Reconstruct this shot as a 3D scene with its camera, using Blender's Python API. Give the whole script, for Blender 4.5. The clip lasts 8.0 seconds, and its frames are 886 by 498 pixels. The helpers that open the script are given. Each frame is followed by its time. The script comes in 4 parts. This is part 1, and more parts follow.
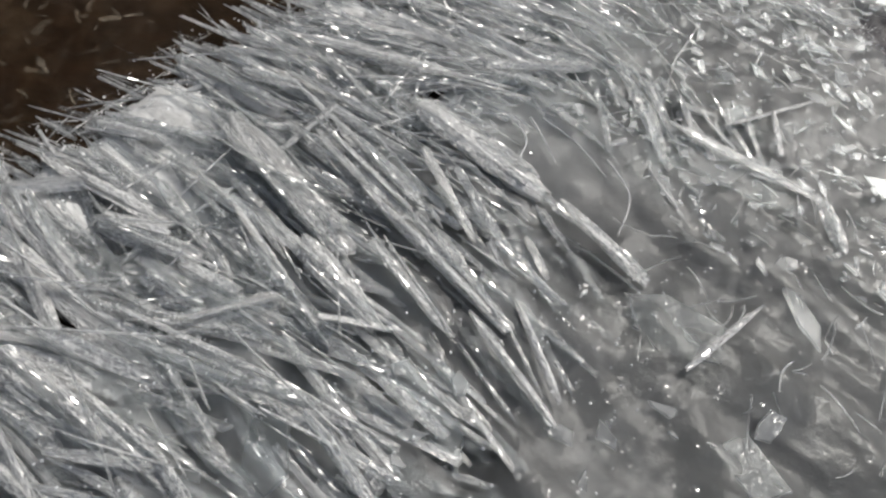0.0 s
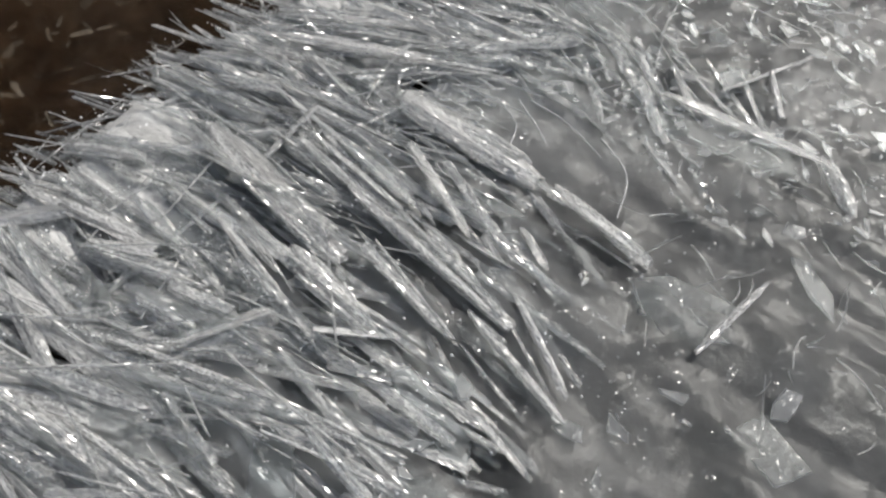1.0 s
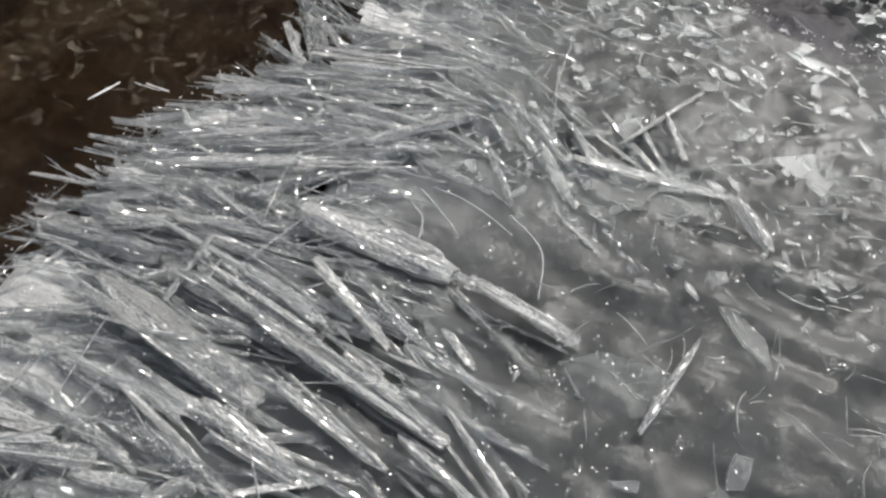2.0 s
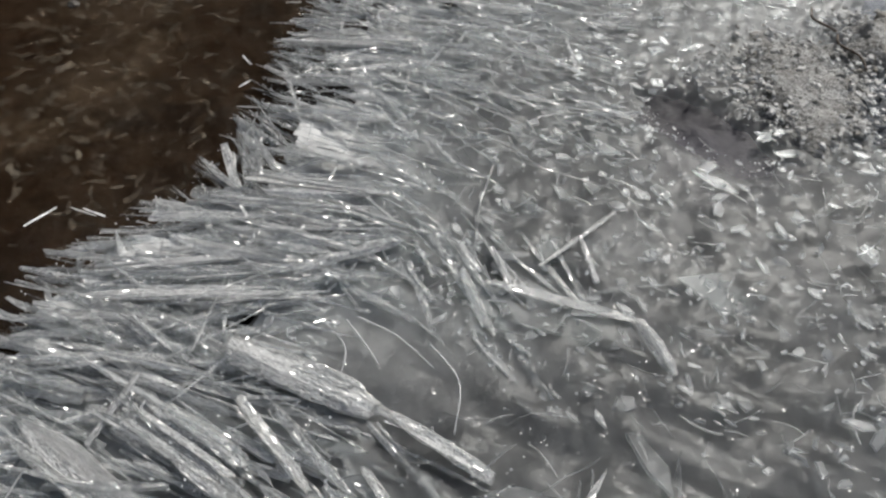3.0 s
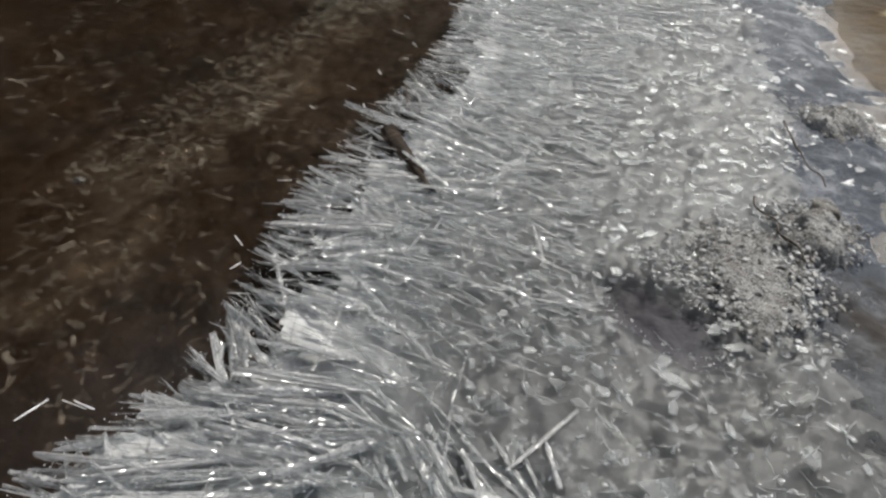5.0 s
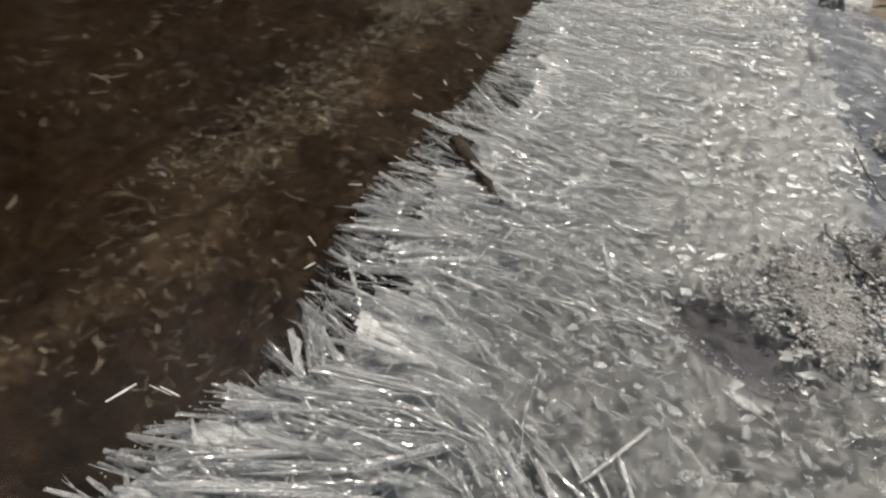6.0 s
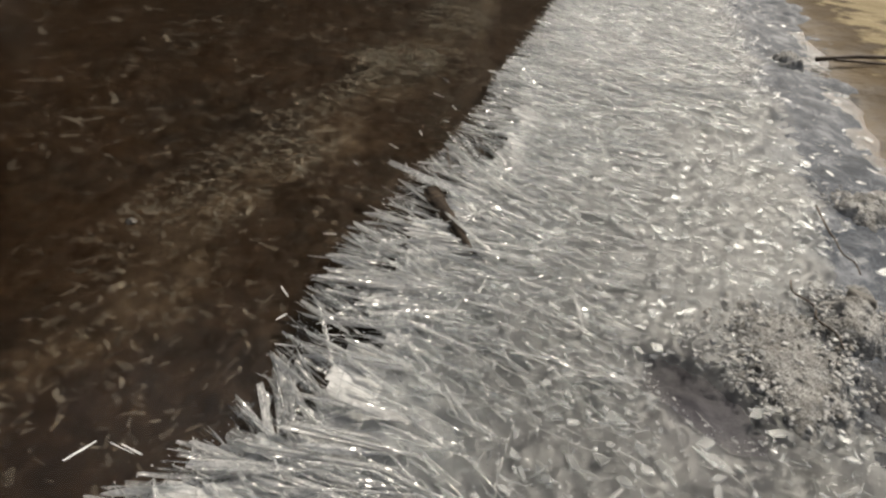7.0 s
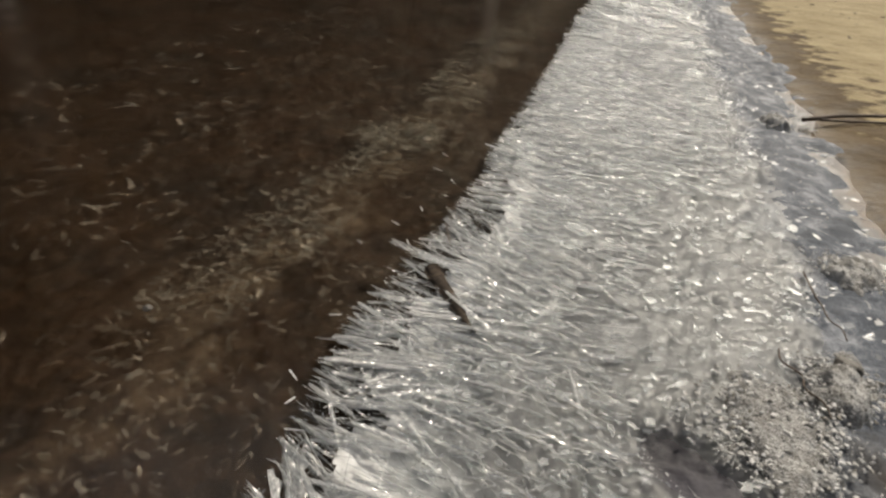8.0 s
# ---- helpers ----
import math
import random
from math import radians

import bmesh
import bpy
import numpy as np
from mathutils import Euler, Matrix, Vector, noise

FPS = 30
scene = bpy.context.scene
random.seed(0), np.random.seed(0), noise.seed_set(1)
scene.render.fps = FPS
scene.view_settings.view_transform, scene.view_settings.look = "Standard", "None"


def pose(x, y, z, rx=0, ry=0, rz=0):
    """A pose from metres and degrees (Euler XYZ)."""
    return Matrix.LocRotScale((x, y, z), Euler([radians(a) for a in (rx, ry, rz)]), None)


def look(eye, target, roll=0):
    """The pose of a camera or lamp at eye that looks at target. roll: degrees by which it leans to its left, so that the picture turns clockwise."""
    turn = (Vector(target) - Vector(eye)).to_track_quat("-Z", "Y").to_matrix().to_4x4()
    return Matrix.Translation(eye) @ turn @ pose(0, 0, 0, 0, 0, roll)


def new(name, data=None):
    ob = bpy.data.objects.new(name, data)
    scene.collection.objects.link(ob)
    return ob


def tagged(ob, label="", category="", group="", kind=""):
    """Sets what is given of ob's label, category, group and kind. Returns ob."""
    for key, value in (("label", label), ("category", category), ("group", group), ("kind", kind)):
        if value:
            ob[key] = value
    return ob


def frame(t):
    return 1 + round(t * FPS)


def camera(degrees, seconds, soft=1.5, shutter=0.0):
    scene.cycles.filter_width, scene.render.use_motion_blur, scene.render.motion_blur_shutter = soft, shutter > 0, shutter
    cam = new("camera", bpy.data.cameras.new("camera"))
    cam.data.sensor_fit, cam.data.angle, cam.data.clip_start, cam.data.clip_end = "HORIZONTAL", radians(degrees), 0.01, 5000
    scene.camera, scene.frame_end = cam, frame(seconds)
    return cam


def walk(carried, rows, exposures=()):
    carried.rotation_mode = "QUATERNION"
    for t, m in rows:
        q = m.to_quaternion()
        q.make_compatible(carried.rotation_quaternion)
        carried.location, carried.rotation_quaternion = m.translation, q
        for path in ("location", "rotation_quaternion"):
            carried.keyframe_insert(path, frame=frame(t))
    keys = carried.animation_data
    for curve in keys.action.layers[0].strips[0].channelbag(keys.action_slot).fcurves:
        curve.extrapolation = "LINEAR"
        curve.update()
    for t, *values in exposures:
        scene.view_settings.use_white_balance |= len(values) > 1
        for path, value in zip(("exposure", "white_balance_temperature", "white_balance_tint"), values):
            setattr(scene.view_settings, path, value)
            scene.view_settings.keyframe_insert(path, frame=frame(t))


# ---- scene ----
cam = camera(69.2, 8.0, soft=2.5)
METRES, EYE, TILT, LEAN, TURN = 0.25, 0.189, -54.1, -7.25, 0.0
ROWS = [
    (0.0, 0.0, 0.0, 0.0, 0.0, 0.0, -0.0),
    (0.5, 0.0114, 0.0018, 0.0094, -0.05, -0.39, -0.16),
    (1.0, 0.0234, 0.0252, 0.0314, 0.84, -2.22, 4.67),
    (1.5, 0.0711, 0.0505, 0.0731, -0.82, -1.38, 11.61),
    (3.0, 0.2054, 0.0047, 0.2114, -5.6, 4.35, 16.33),
    (3.5, 0.276, -0.0669, 0.2622, -6.37, 6.72, 17.6),
    (4.0, 0.2809, -0.0954, 0.2909, -7.77, 9.06, 17.85),
    (4.5, 0.2784, -0.1254, 0.3624, -8.12, 11.38, 17.03),
    (6.0, 0.1465, -0.1483, 0.4047, -5.43, 14.17, 12.21),
    (6.5, 0.0913, -0.1548, 0.42, -4.47, 14.47, 10.23),
    (7.0, 0.1485, -0.1583, 0.4348, -8.02, 17.29, 12.11),
    (7.5, 0.1883, -0.2198, 0.4754, -8.26, 19.87, 14.3),
    (8.0, 0.1663, -0.2955, 0.484, -6.94, 21.99, 13.26),
]
EXPOSURES = [(0.0, 0.14, 6520, 9), (4.5, -0.05, 6430, 8), (6.5, 0.07, 7150, 9), (8.0, 0.15, 7300, 9)]
walk(cam, [(t, pose(0, 0, EYE, TILT, LEAN, TURN) @ pose(METRES * x, METRES * y, METRES * z, 90 + pitch, roll, yaw)) for t, x, y, z, yaw, pitch, roll in ROWS],
     exposures=EXPOSURES)

# A lake shore in a thaw: needle ice at the edge of peat-brown water, a band of ice, slush and sand.

# ---- world, sun ----
SUN_AZ, SUN_EL = 52.0, 46.0      # degrees clockwise from +y, degrees above the horizon
world = bpy.data.worlds.new("sky")
scene.world = world
world.use_nodes = True
wn = world.node_tree.nodes
sky = wn.new("ShaderNodeTexSky")
sky.sky_type, sky.sun_disc = "NISHITA", False
sky.air_density, sky.dust_density, sky.ozone_density = 0.8, 4.0, 0.6
sky.sun_elevation, sky.sun_rotation = radians(SUN_EL), radians(SUN_AZ)
wn["Background"].inputs["Strength"].default_value = 0.135
haze = wn.new("ShaderNodeHueSaturation")
haze.inputs["Saturation"].default_value = 0.6
world.node_tree.links.new(sky.outputs["Color"], haze.inputs["Color"])
world.node_tree.links.new(haze.outputs["Color"], wn["Background"].inputs["Color"])

sun_data = bpy.data.lights.new("sun", "SUN")
sun_data.energy, sun_data.angle, sun_data.color = 2.6, radians(0.8), (1.0, 0.965, 0.91)
sun = new("sun", sun_data)
toward = Vector((math.sin(radians(SUN_AZ)) * math.cos(radians(SUN_EL)), math.cos(radians(SUN_AZ)) * math.cos(radians(SUN_EL)), math.sin(radians(SUN_EL))))
sun.matrix_world = look(toward * 20, (0, 0, 0))


# ---- materials ----
class Nodes:
    """Short-hand for a node material with one Principled shader."""

    def __init__(self, name):
        self.mat = bpy.data.materials.new(name)
        self.mat.use_nodes = True
        self.tree = self.mat.node_tree
        self.shader = self.tree.nodes["Principled BSDF"]

    def link(self, a, b):
        self.tree.links.new(a, b)

    def set(self, **values):
        for key, value in values.items():
            socket = self.shader.inputs[key.replace("_", " ")]
            if isinstance(value, bpy.types.NodeSocket):
                self.link(value, socket)
            elif isinstance(value, tuple):
                socket.default_value = (*value, 1.0)
            else:
                socket.default_value = value
        return self

    def coords(self, kind="Object", scale=(1, 1, 1)):
        c = self.tree.nodes.new("ShaderNodeTexCoord")
        m = self.tree.nodes.new("ShaderNodeMapping")
        m.inputs["Scale"].default_value = scale
        self.link(c.outputs[kind], m.inputs["Vector"])
        return m.outputs["Vector"]

    def noise(self, vector, scale, detail=4.0, rough=0.55, distort=0.0):
        n = self.tree.nodes.new("ShaderNodeTexNoise")
        n.inputs["Scale"].default_value, n.inputs["Detail"].default_value = scale, detail
        n.inputs["Roughness"].default_value, n.inputs["Distortion"].default_value = rough, distort
        self.link(vector, n.inputs["Vector"])
        return n.outputs["Fac"]

    def cells(self, vector, scale, feature="F1", out="Distance"):
        n = self.tree.nodes.new("ShaderNodeTexVoronoi")
        n.feature = feature
        n.inputs["Scale"].default_value = scale
        self.link(vector, n.inputs["Vector"])
        return n.outputs[out]

    def ramp(self, fac, *stops):
        r = self.tree.nodes.new("ShaderNodeValToRGB")
        e = r.color_ramp.elements
        while len(e) < len(stops):
            e.new(0.5)
        for item, (at, colour) in zip(e, stops):
            item.position = at
            item.color = (*colour, 1.0) if isinstance(colour, tuple) else (colour, colour, colour, 1.0)
        self.link(fac, r.inputs["Fac"])
        return r.outputs["Color"]

    def mix(self, fac, a, b, how="MIX"):
        n = self.tree.nodes.new("ShaderNodeMix")
        n.data_type, n.blend_type = "RGBA", how
        for socket, value in ((n.inputs[0], fac), (n.inputs[6], a), (n.inputs[7], b)):
            if isinstance(value, bpy.types.NodeSocket):
                self.link(value, socket)
            else:
                socket.default_value = (*value, 1.0) if isinstance(value, tuple) else value
        return n.outputs[2]

    def sums(self, how, a, b):
        n = self.tree.nodes.new("ShaderNodeMath")
        n.operation = how
        for socket, value in zip(n.inputs, (a, b)):
            if isinstance(value, bpy.types.NodeSocket):
                self.link(value, socket)
            else:
                socket.default_value = value
        return n.outputs[0]

    def bump(self, height, strength, distance, before=None):
        n = self.tree.nodes.new("ShaderNodeBump")
        n.inputs["Strength"].default_value, n.inputs["Distance"].default_value = strength, distance
        self.link(height, n.inputs["Height"])
        if before is not None:
            self.link(before, n.inputs["Normal"])
        return n.outputs["Normal"]

    def facets(self, vector, scale, amount):
        """A normal that turns at random from grain to grain, as on crusted crystals."""
        t = self.tree.nodes
        own, turn, wide, add, unit = t.new("ShaderNodeNewGeometry"), t.new("ShaderNodeVectorMath"), t.new("ShaderNodeVectorMath"), t.new("ShaderNodeVectorMath"), t.new("ShaderNodeVectorMath")
        turn.operation, wide.operation, add.operation, unit.operation = "SUBTRACT", "SCALE", "ADD", "NORMALIZE"
        self.link(self.cells(vector, scale, "F1", "Color"), turn.inputs[0])
        turn.inputs[1].default_value = (0.5, 0.5, 0.5)
        self.link(turn.outputs[0], wide.inputs[0])
        wide.inputs["Scale"].default_value = amount
        self.link(own.outputs["Normal"], add.inputs[0])
        self.link(wide.outputs[0], add.inputs[1])
        self.link(add.outputs[0], unit.inputs[0])
        return unit.outputs[0]

    def island(self):
        return self.tree.nodes.new("ShaderNodeNewGeometry").outputs["Random Per Island"]

    def each(self):
        return self.tree.nodes.new("ShaderNodeObjectInfo").outputs["Random"]


def icy(k, tone, clear, rough, normal, back=0.3, ior=1.31, open_=0.6, glint=None, share=0.12):
    """Ice: milky where it is frosted, glass where it is clear, thin enough there to let straight light through."""
    t = k.tree.nodes
    t.remove(k.shader)
    milk, glow, void, glass = t.new("ShaderNodeBsdfDiffuse"), t.new("ShaderNodeBsdfTranslucent"), t.new("ShaderNodeBsdfTransparent"), t.new("ShaderNodeBsdfGlass")
    shine = t.new("ShaderNodeBsdfGlossy")
    glass.inputs["IOR"].default_value = ior
    glass.inputs["Color"].default_value = (0.97, 0.985, 0.99, 1.0)
    void.inputs["Color"].default_value = (0.97, 0.985, 0.99, 1.0)
    for node in (milk, glow):
        k.link(tone, node.inputs["Color"])
    for node in (milk, glow, glass, shine):
        k.link(normal, node.inputs["Normal"])
    for node in (glass, shine):
        k.link(rough, node.inputs["Roughness"])

    def blend(fac, a, b):
        m = t.new("ShaderNodeMixShader")
        if isinstance(fac, bpy.types.NodeSocket):
            k.link(fac, m.inputs[0])
        else:
            m.inputs[0].default_value = fac
        k.link(a, m.inputs[1])
        k.link(b, m.inputs[2])
        return m.outputs[0]

    see = blend(open_, glass.outputs[0], void.outputs[0])
    frost = blend(back, milk.outputs[0], glow.outputs[0])
    facing = t.new("ShaderNodeFresnel")
    facing.inputs["IOR"].default_value = ior
    k.link(normal, facing.inputs["Normal"])
    frost = blend(facing.outputs[0], frost, shine.outputs[0])
    whole = blend(clear, frost, see)
    if glint is not None:
        spark = t.new("ShaderNodeBsdfGlossy")
        spark.inputs["Roughness"].default_value = 0.22
        k.link(glint, spark.inputs["Normal"])
        whole = blend(share, whole, spark.outputs[0])
    k.link(whole, t["Material Output"].inputs["Surface"])
    return k.mat


def needle_ice(name, low, high, clear_low, clear_high, single):
    """Clear to frosted ice crystal, striped along its length by the map u (along) and v (round)."""
    k = Nodes(name)
    along = k.coords("UV", (0.07, 1.0, 1.0))
    chance = k.each() if single else k.island()
    streak = k.noise(along, 900.0, 3.0, 0.6)
    frost = k.noise(k.coords("UV", (0.35, 1.0, 1.0)), 260.0, 5.0, 0.7)
    tone = k.mix(k.ramp(frost, (0.35, 0.0), (0.65, 1.0)), low, high)
    crinkle = k.ramp(k.cells(k.coords("UV", (0.5, 1.0, 1.0)), 620.0, "DISTANCE_TO_EDGE"), (0.03, 1.0), (0.14, 0.0))
    milk = k.sums("ADD", k.sums("MULTIPLY", k.sums("SUBTRACT", chance, 0.5), 0.42), k.sums("ADD", k.sums("MULTIPLY", frost, 0.6), k.sums("MULTIPLY", streak, 0.4)))
    milk = k.sums("ADD", milk, k.sums("MULTIPLY", k.sums("SUBTRACT", crinkle, 0.35), 0.14))
    clear = k.ramp(milk, (0.36, clear_high), (0.50, 0.6 * clear_high + 0.4 * clear_low), (0.64, clear_low))
    n = k.bump(streak, 0.8, 0.0007, k.bump(k.cells(k.coords("UV", (0.6, 1.0, 1.0)), 800.0), 0.8, 0.0010))
    spots = k.ramp(k.noise(k.coords("UV", (0.3, 1.0, 1.0)), 170.0, 3.0, 0.6), (0.40, 0.02), (0.60, 0.20))
    glint = k.facets(k.coords("UV", (0.22, 1.0, 1.0)), 1700.0, 1.0)
    return icy(k, tone, clear, k.ramp(frost, (0.35, 0.14), (0.7, 0.34)), n, 0.5, 1.31, 0.7, glint, spots)


def sheet_ice():
    """The ice band: clear grey ice near the water, white crumbled ice further in, blue-grey slush at the sand, with
    dark and brown patches at its hollows; v of the map runs across the band in metres.
    """
    k = Nodes("sheet_ice")
    p = k.coords("Object")
    turned = k.coords("Object", (1, 1, 1))
    turned.node.inputs["Rotation"].default_value = (0, 0, radians(38))
    squeeze = k.tree.nodes.new("ShaderNodeMapping")
    squeeze.inputs["Scale"].default_value = (0.2, 1.0, 1.0)
    k.link(turned, squeeze.inputs["Vector"])
    lines = squeeze.outputs["Vector"]
    sep = k.tree.nodes.new("ShaderNodeSeparateXYZ")
    k.link(k.coords("UV"), sep.inputs[0])
    cloud = k.noise(p, 26.0, 6.0, 0.62, 0.4)
    big = k.noise(p, 9.0, 4.0, 0.55, 0.3)
    streak = k.noise(lines, 190.0, 5.0, 0.62, 0.3)
    fine = k.noise(p, 330.0, 5.0, 0.7)
    mixed = k.sums("ADD", k.sums("MULTIPLY", cloud, 0.45), k.sums("ADD", k.sums("MULTIPLY", streak, 0.35), k.sums("MULTIPLY", fine, 0.2)))
    clear = k.ramp(mixed, (0.36, (0.034, 0.035, 0.036)), (0.5, (0.080, 0.081, 0.082)), (0.64, (0.19, 0.191, 0.19)))
    crumb = k.ramp(mixed, (0.36, (0.085, 0.087, 0.090)), (0.5, (0.15, 0.152, 0.154)), (0.64, (0.29, 0.292, 0.29)))
    slush = k.ramp(k.sums("ADD", k.sums("MULTIPLY", cloud, 0.7), k.sums("MULTIPLY", fine, 0.3)), (0.36, (0.040, 0.048, 0.060)), (0.5, (0.095, 0.108, 0.130)), (0.62, (0.27, 0.285, 0.31)))
    ragged = k.sums("ADD", sep.outputs["Y"], k.sums("MULTIPLY", k.sums("SUBTRACT", big, 0.5), 0.20))
    along = k.sums("ADD", sep.outputs["X"], k.sums("MULTIPLY", k.sums("SUBTRACT", big, 0.5), 0.5))
    glassy = k.sums("MULTIPLY", k.ramp(ragged, (0.10, 0.0), (0.18, 1.0)), k.ramp(along, (0.76, 1.0), (1.0, 0.0)))
    # white frosted ice under the needles, made extra pale to offset their shade
    root = k.ramp(mixed, (0.36, (0.28, 0.28, 0.276)), (0.5, (0.52, 0.522, 0.516)), (0.64, (0.80, 0.80, 0.79)))
    tone = k.mix(glassy, k.mix(k.ramp(ragged, (0.09, 0.0), (0.17, 1.0)), root, crumb), clear)
    tone = k.mix(k.ramp(ragged, (0.325, 0.0), (0.375, 1.0)), tone, slush)

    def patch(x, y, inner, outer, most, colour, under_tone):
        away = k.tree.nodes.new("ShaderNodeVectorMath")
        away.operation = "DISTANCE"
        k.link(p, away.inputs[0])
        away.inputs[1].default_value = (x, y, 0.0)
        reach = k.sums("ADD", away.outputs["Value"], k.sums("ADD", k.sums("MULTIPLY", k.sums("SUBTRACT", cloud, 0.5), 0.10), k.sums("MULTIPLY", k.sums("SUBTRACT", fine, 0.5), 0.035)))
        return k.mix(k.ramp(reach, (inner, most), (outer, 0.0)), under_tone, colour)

    # wet dark ice with peat in it, a brown stain, and a purplish darker hollow in two lobes
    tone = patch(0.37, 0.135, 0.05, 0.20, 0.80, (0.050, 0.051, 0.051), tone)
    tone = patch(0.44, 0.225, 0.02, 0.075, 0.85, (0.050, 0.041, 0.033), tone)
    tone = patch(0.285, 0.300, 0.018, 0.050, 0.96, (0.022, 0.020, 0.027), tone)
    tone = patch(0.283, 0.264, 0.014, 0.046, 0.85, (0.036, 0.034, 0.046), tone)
    n = k.bump(fine, 0.6, 0.0016, k.bump(streak, 0.5, 0.0022, k.bump(k.noise(p, 1100.0, 2.0), 0.4, 0.0005)))
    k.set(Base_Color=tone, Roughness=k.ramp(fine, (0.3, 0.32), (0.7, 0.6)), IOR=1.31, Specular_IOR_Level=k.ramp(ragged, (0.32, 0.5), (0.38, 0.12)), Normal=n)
    return k.mat


def glaze_ice():
    """Clear ice with milky clouds, over the cloudy ice below it."""
    k = Nodes("glaze_ice")
    p = k.coords("Object")
    cloud = k.noise(p, 30.0, 6.0, 0.62, 0.6)
    fine = k.noise(p, 300.0, 4.0, 0.6)
    tone = k.ramp(fine, (0.3, (0.28, 0.288, 0.296)), (0.7, (0.46, 0.466, 0.47)))
    both = k.sums("ADD", k.sums("MULTIPLY", cloud, 0.7), k.sums("MULTIPLY", fine, 0.3))
    n = k.bump(fine, 0.35, 0.0009, k.bump(k.noise(p, 90.0, 3.0), 0.4, 0.002))
    return icy(k, tone, k.ramp(both, (0.40, 0.97), (0.54, 0.86), (0.68, 0.6)), k.ramp(cloud, (0.3, 0.28), (0.7, 0.5)), n, 0.4, 1.31, 0.35,
               k.facets(p, 1800.0, 1.1), k.ramp(k.noise(p, 160.0, 3.0), (0.55, 0.0), (0.7, 0.08)))


def shard_ice(name, low, high, clear_low, clear_high):
    """Thin broken plates: clear and milky by turns, frosted in clouds."""
    k = Nodes(name)
    p = k.coords("Object")
    chance = k.sums("ADD", k.sums("MULTIPLY", k.island(), 0.6), k.sums("MULTIPLY", k.each(), 0.4))
    cloud = k.noise(p, 90.0, 5.0, 0.6, 0.5)
    both = k.sums("ADD", k.sums("MULTIPLY", chance, 0.5), k.sums("MULTIPLY", cloud, 0.5))
    n = k.bump(k.noise(p, 420.0, 4.0), 0.5, 0.0005)
    return icy(k, k.mix(cloud, low, high), k.ramp(both, (0.3, clear_high), (0.7, clear_low)), k.ramp(cloud, (0.3, 0.45), (0.7, 0.65)), n, 0.4, 1.31, 0.75,
               k.facets(p, 2000.0, 1.0), 0.035)


def frost_grain():
    k = Nodes("frost_grain")
    # near-white base colour puts the sparkle into the grains themselves
    k.set(Base_Color=k.ramp(k.island(), (0.0, (0.80, 0.81, 0.82)), (1.0, (0.97, 0.98, 0.98))), Roughness=k.ramp(k.island(), (0.0, 0.25), (1.0, 0.5)), IOR=1.31,
          Transmission_Weight=k.ramp(k.island(), (0.5, 0.0), (0.9, 0.5)))
    return k.mat


def crumb_ice():
    k = Nodes("crumb_ice")
    p = k.coords("Object")
    tone = k.ramp(k.island(), (0.0, (0.60, 0.62, 0.64)), (1.0, (0.92, 0.93, 0.92)))
    n = k.bump(k.noise(p, 900.0, 3.0), 0.6, 0.0004)
    return icy(k, tone, k.ramp(k.island(), (0.1, 0.85), (0.9, 0.30)), k.ramp(k.noise(p, 300.0), (0.3, 0.2), (0.7, 0.5)), n, 0.3, 1.31)


def gritty_ice():
    """Frost full of sand and peat."""
    k = Nodes("gritty_ice")
    p = k.coords("Object")
    dirt = k.noise(p, 55.0, 6.0, 0.7, 0.4)
    fine = k.noise(p, 420.0, 5.0, 0.7)
    both = k.sums("ADD", k.sums("MULTIPLY", dirt, 0.65), k.sums("MULTIPLY", fine, 0.35))
    tone = k.ramp(both, (0.36, (0.10, 0.092, 0.080)), (0.46, (0.24, 0.236, 0.224)), (0.62, (0.47, 0.47, 0.46)))
    speck = k.ramp(k.noise(p, 700.0, 3.0), (0.27, 0.8), (0.35, 0.0))
    tone = k.mix(speck, tone, (0.12, 0.10, 0.08))
    n = k.bump(fine, 0.9, 0.002, k.bump(k.cells(p, 380.0), 0.7, 0.0018))
    k.set(Base_Color=tone, Roughness=0.5, IOR=1.31, Normal=n)
    return k.mat


def frost_crumb():
    """Crumbs of dull frost, a few of them brown with peat."""
    k = Nodes("frost_crumb")
    p = k.coords("Object")
    tone = k.ramp(k.island(), (0.0, (0.26, 0.24, 0.20)), (0.15, (0.46, 0.455, 0.435)), (1.0, (0.70, 0.70, 0.69)))
    k.set(Base_Color=k.mix(k.ramp(k.noise(p, 300.0, 4.0), (0.35, 0.4), (0.6, 0.0)), tone, (0.36, 0.35, 0.33)), Roughness=0.75, IOR=1.31, Normal=k.bump(k.noise(p, 700.0, 4.0), 0.8, 0.001))
    return k.mat


def peat_water():
    k = Nodes("peat_water")
    p = k.coords("Object")
    n = k.bump(k.noise(p, 14.0, 2.0, 0.4), 0.10, 0.002, k.bump(k.noise(p, 120.0, 2.0), 0.06, 0.0006))
    k.set(Base_Color=(0.62, 0.52, 0.40), Roughness=k.ramp(k.noise(p, 9.0, 4.0), (0.4, 0.13), (0.7, 0.26)), IOR=1.33, Transmission_Weight=1.0, Normal=n)
    return k.mat


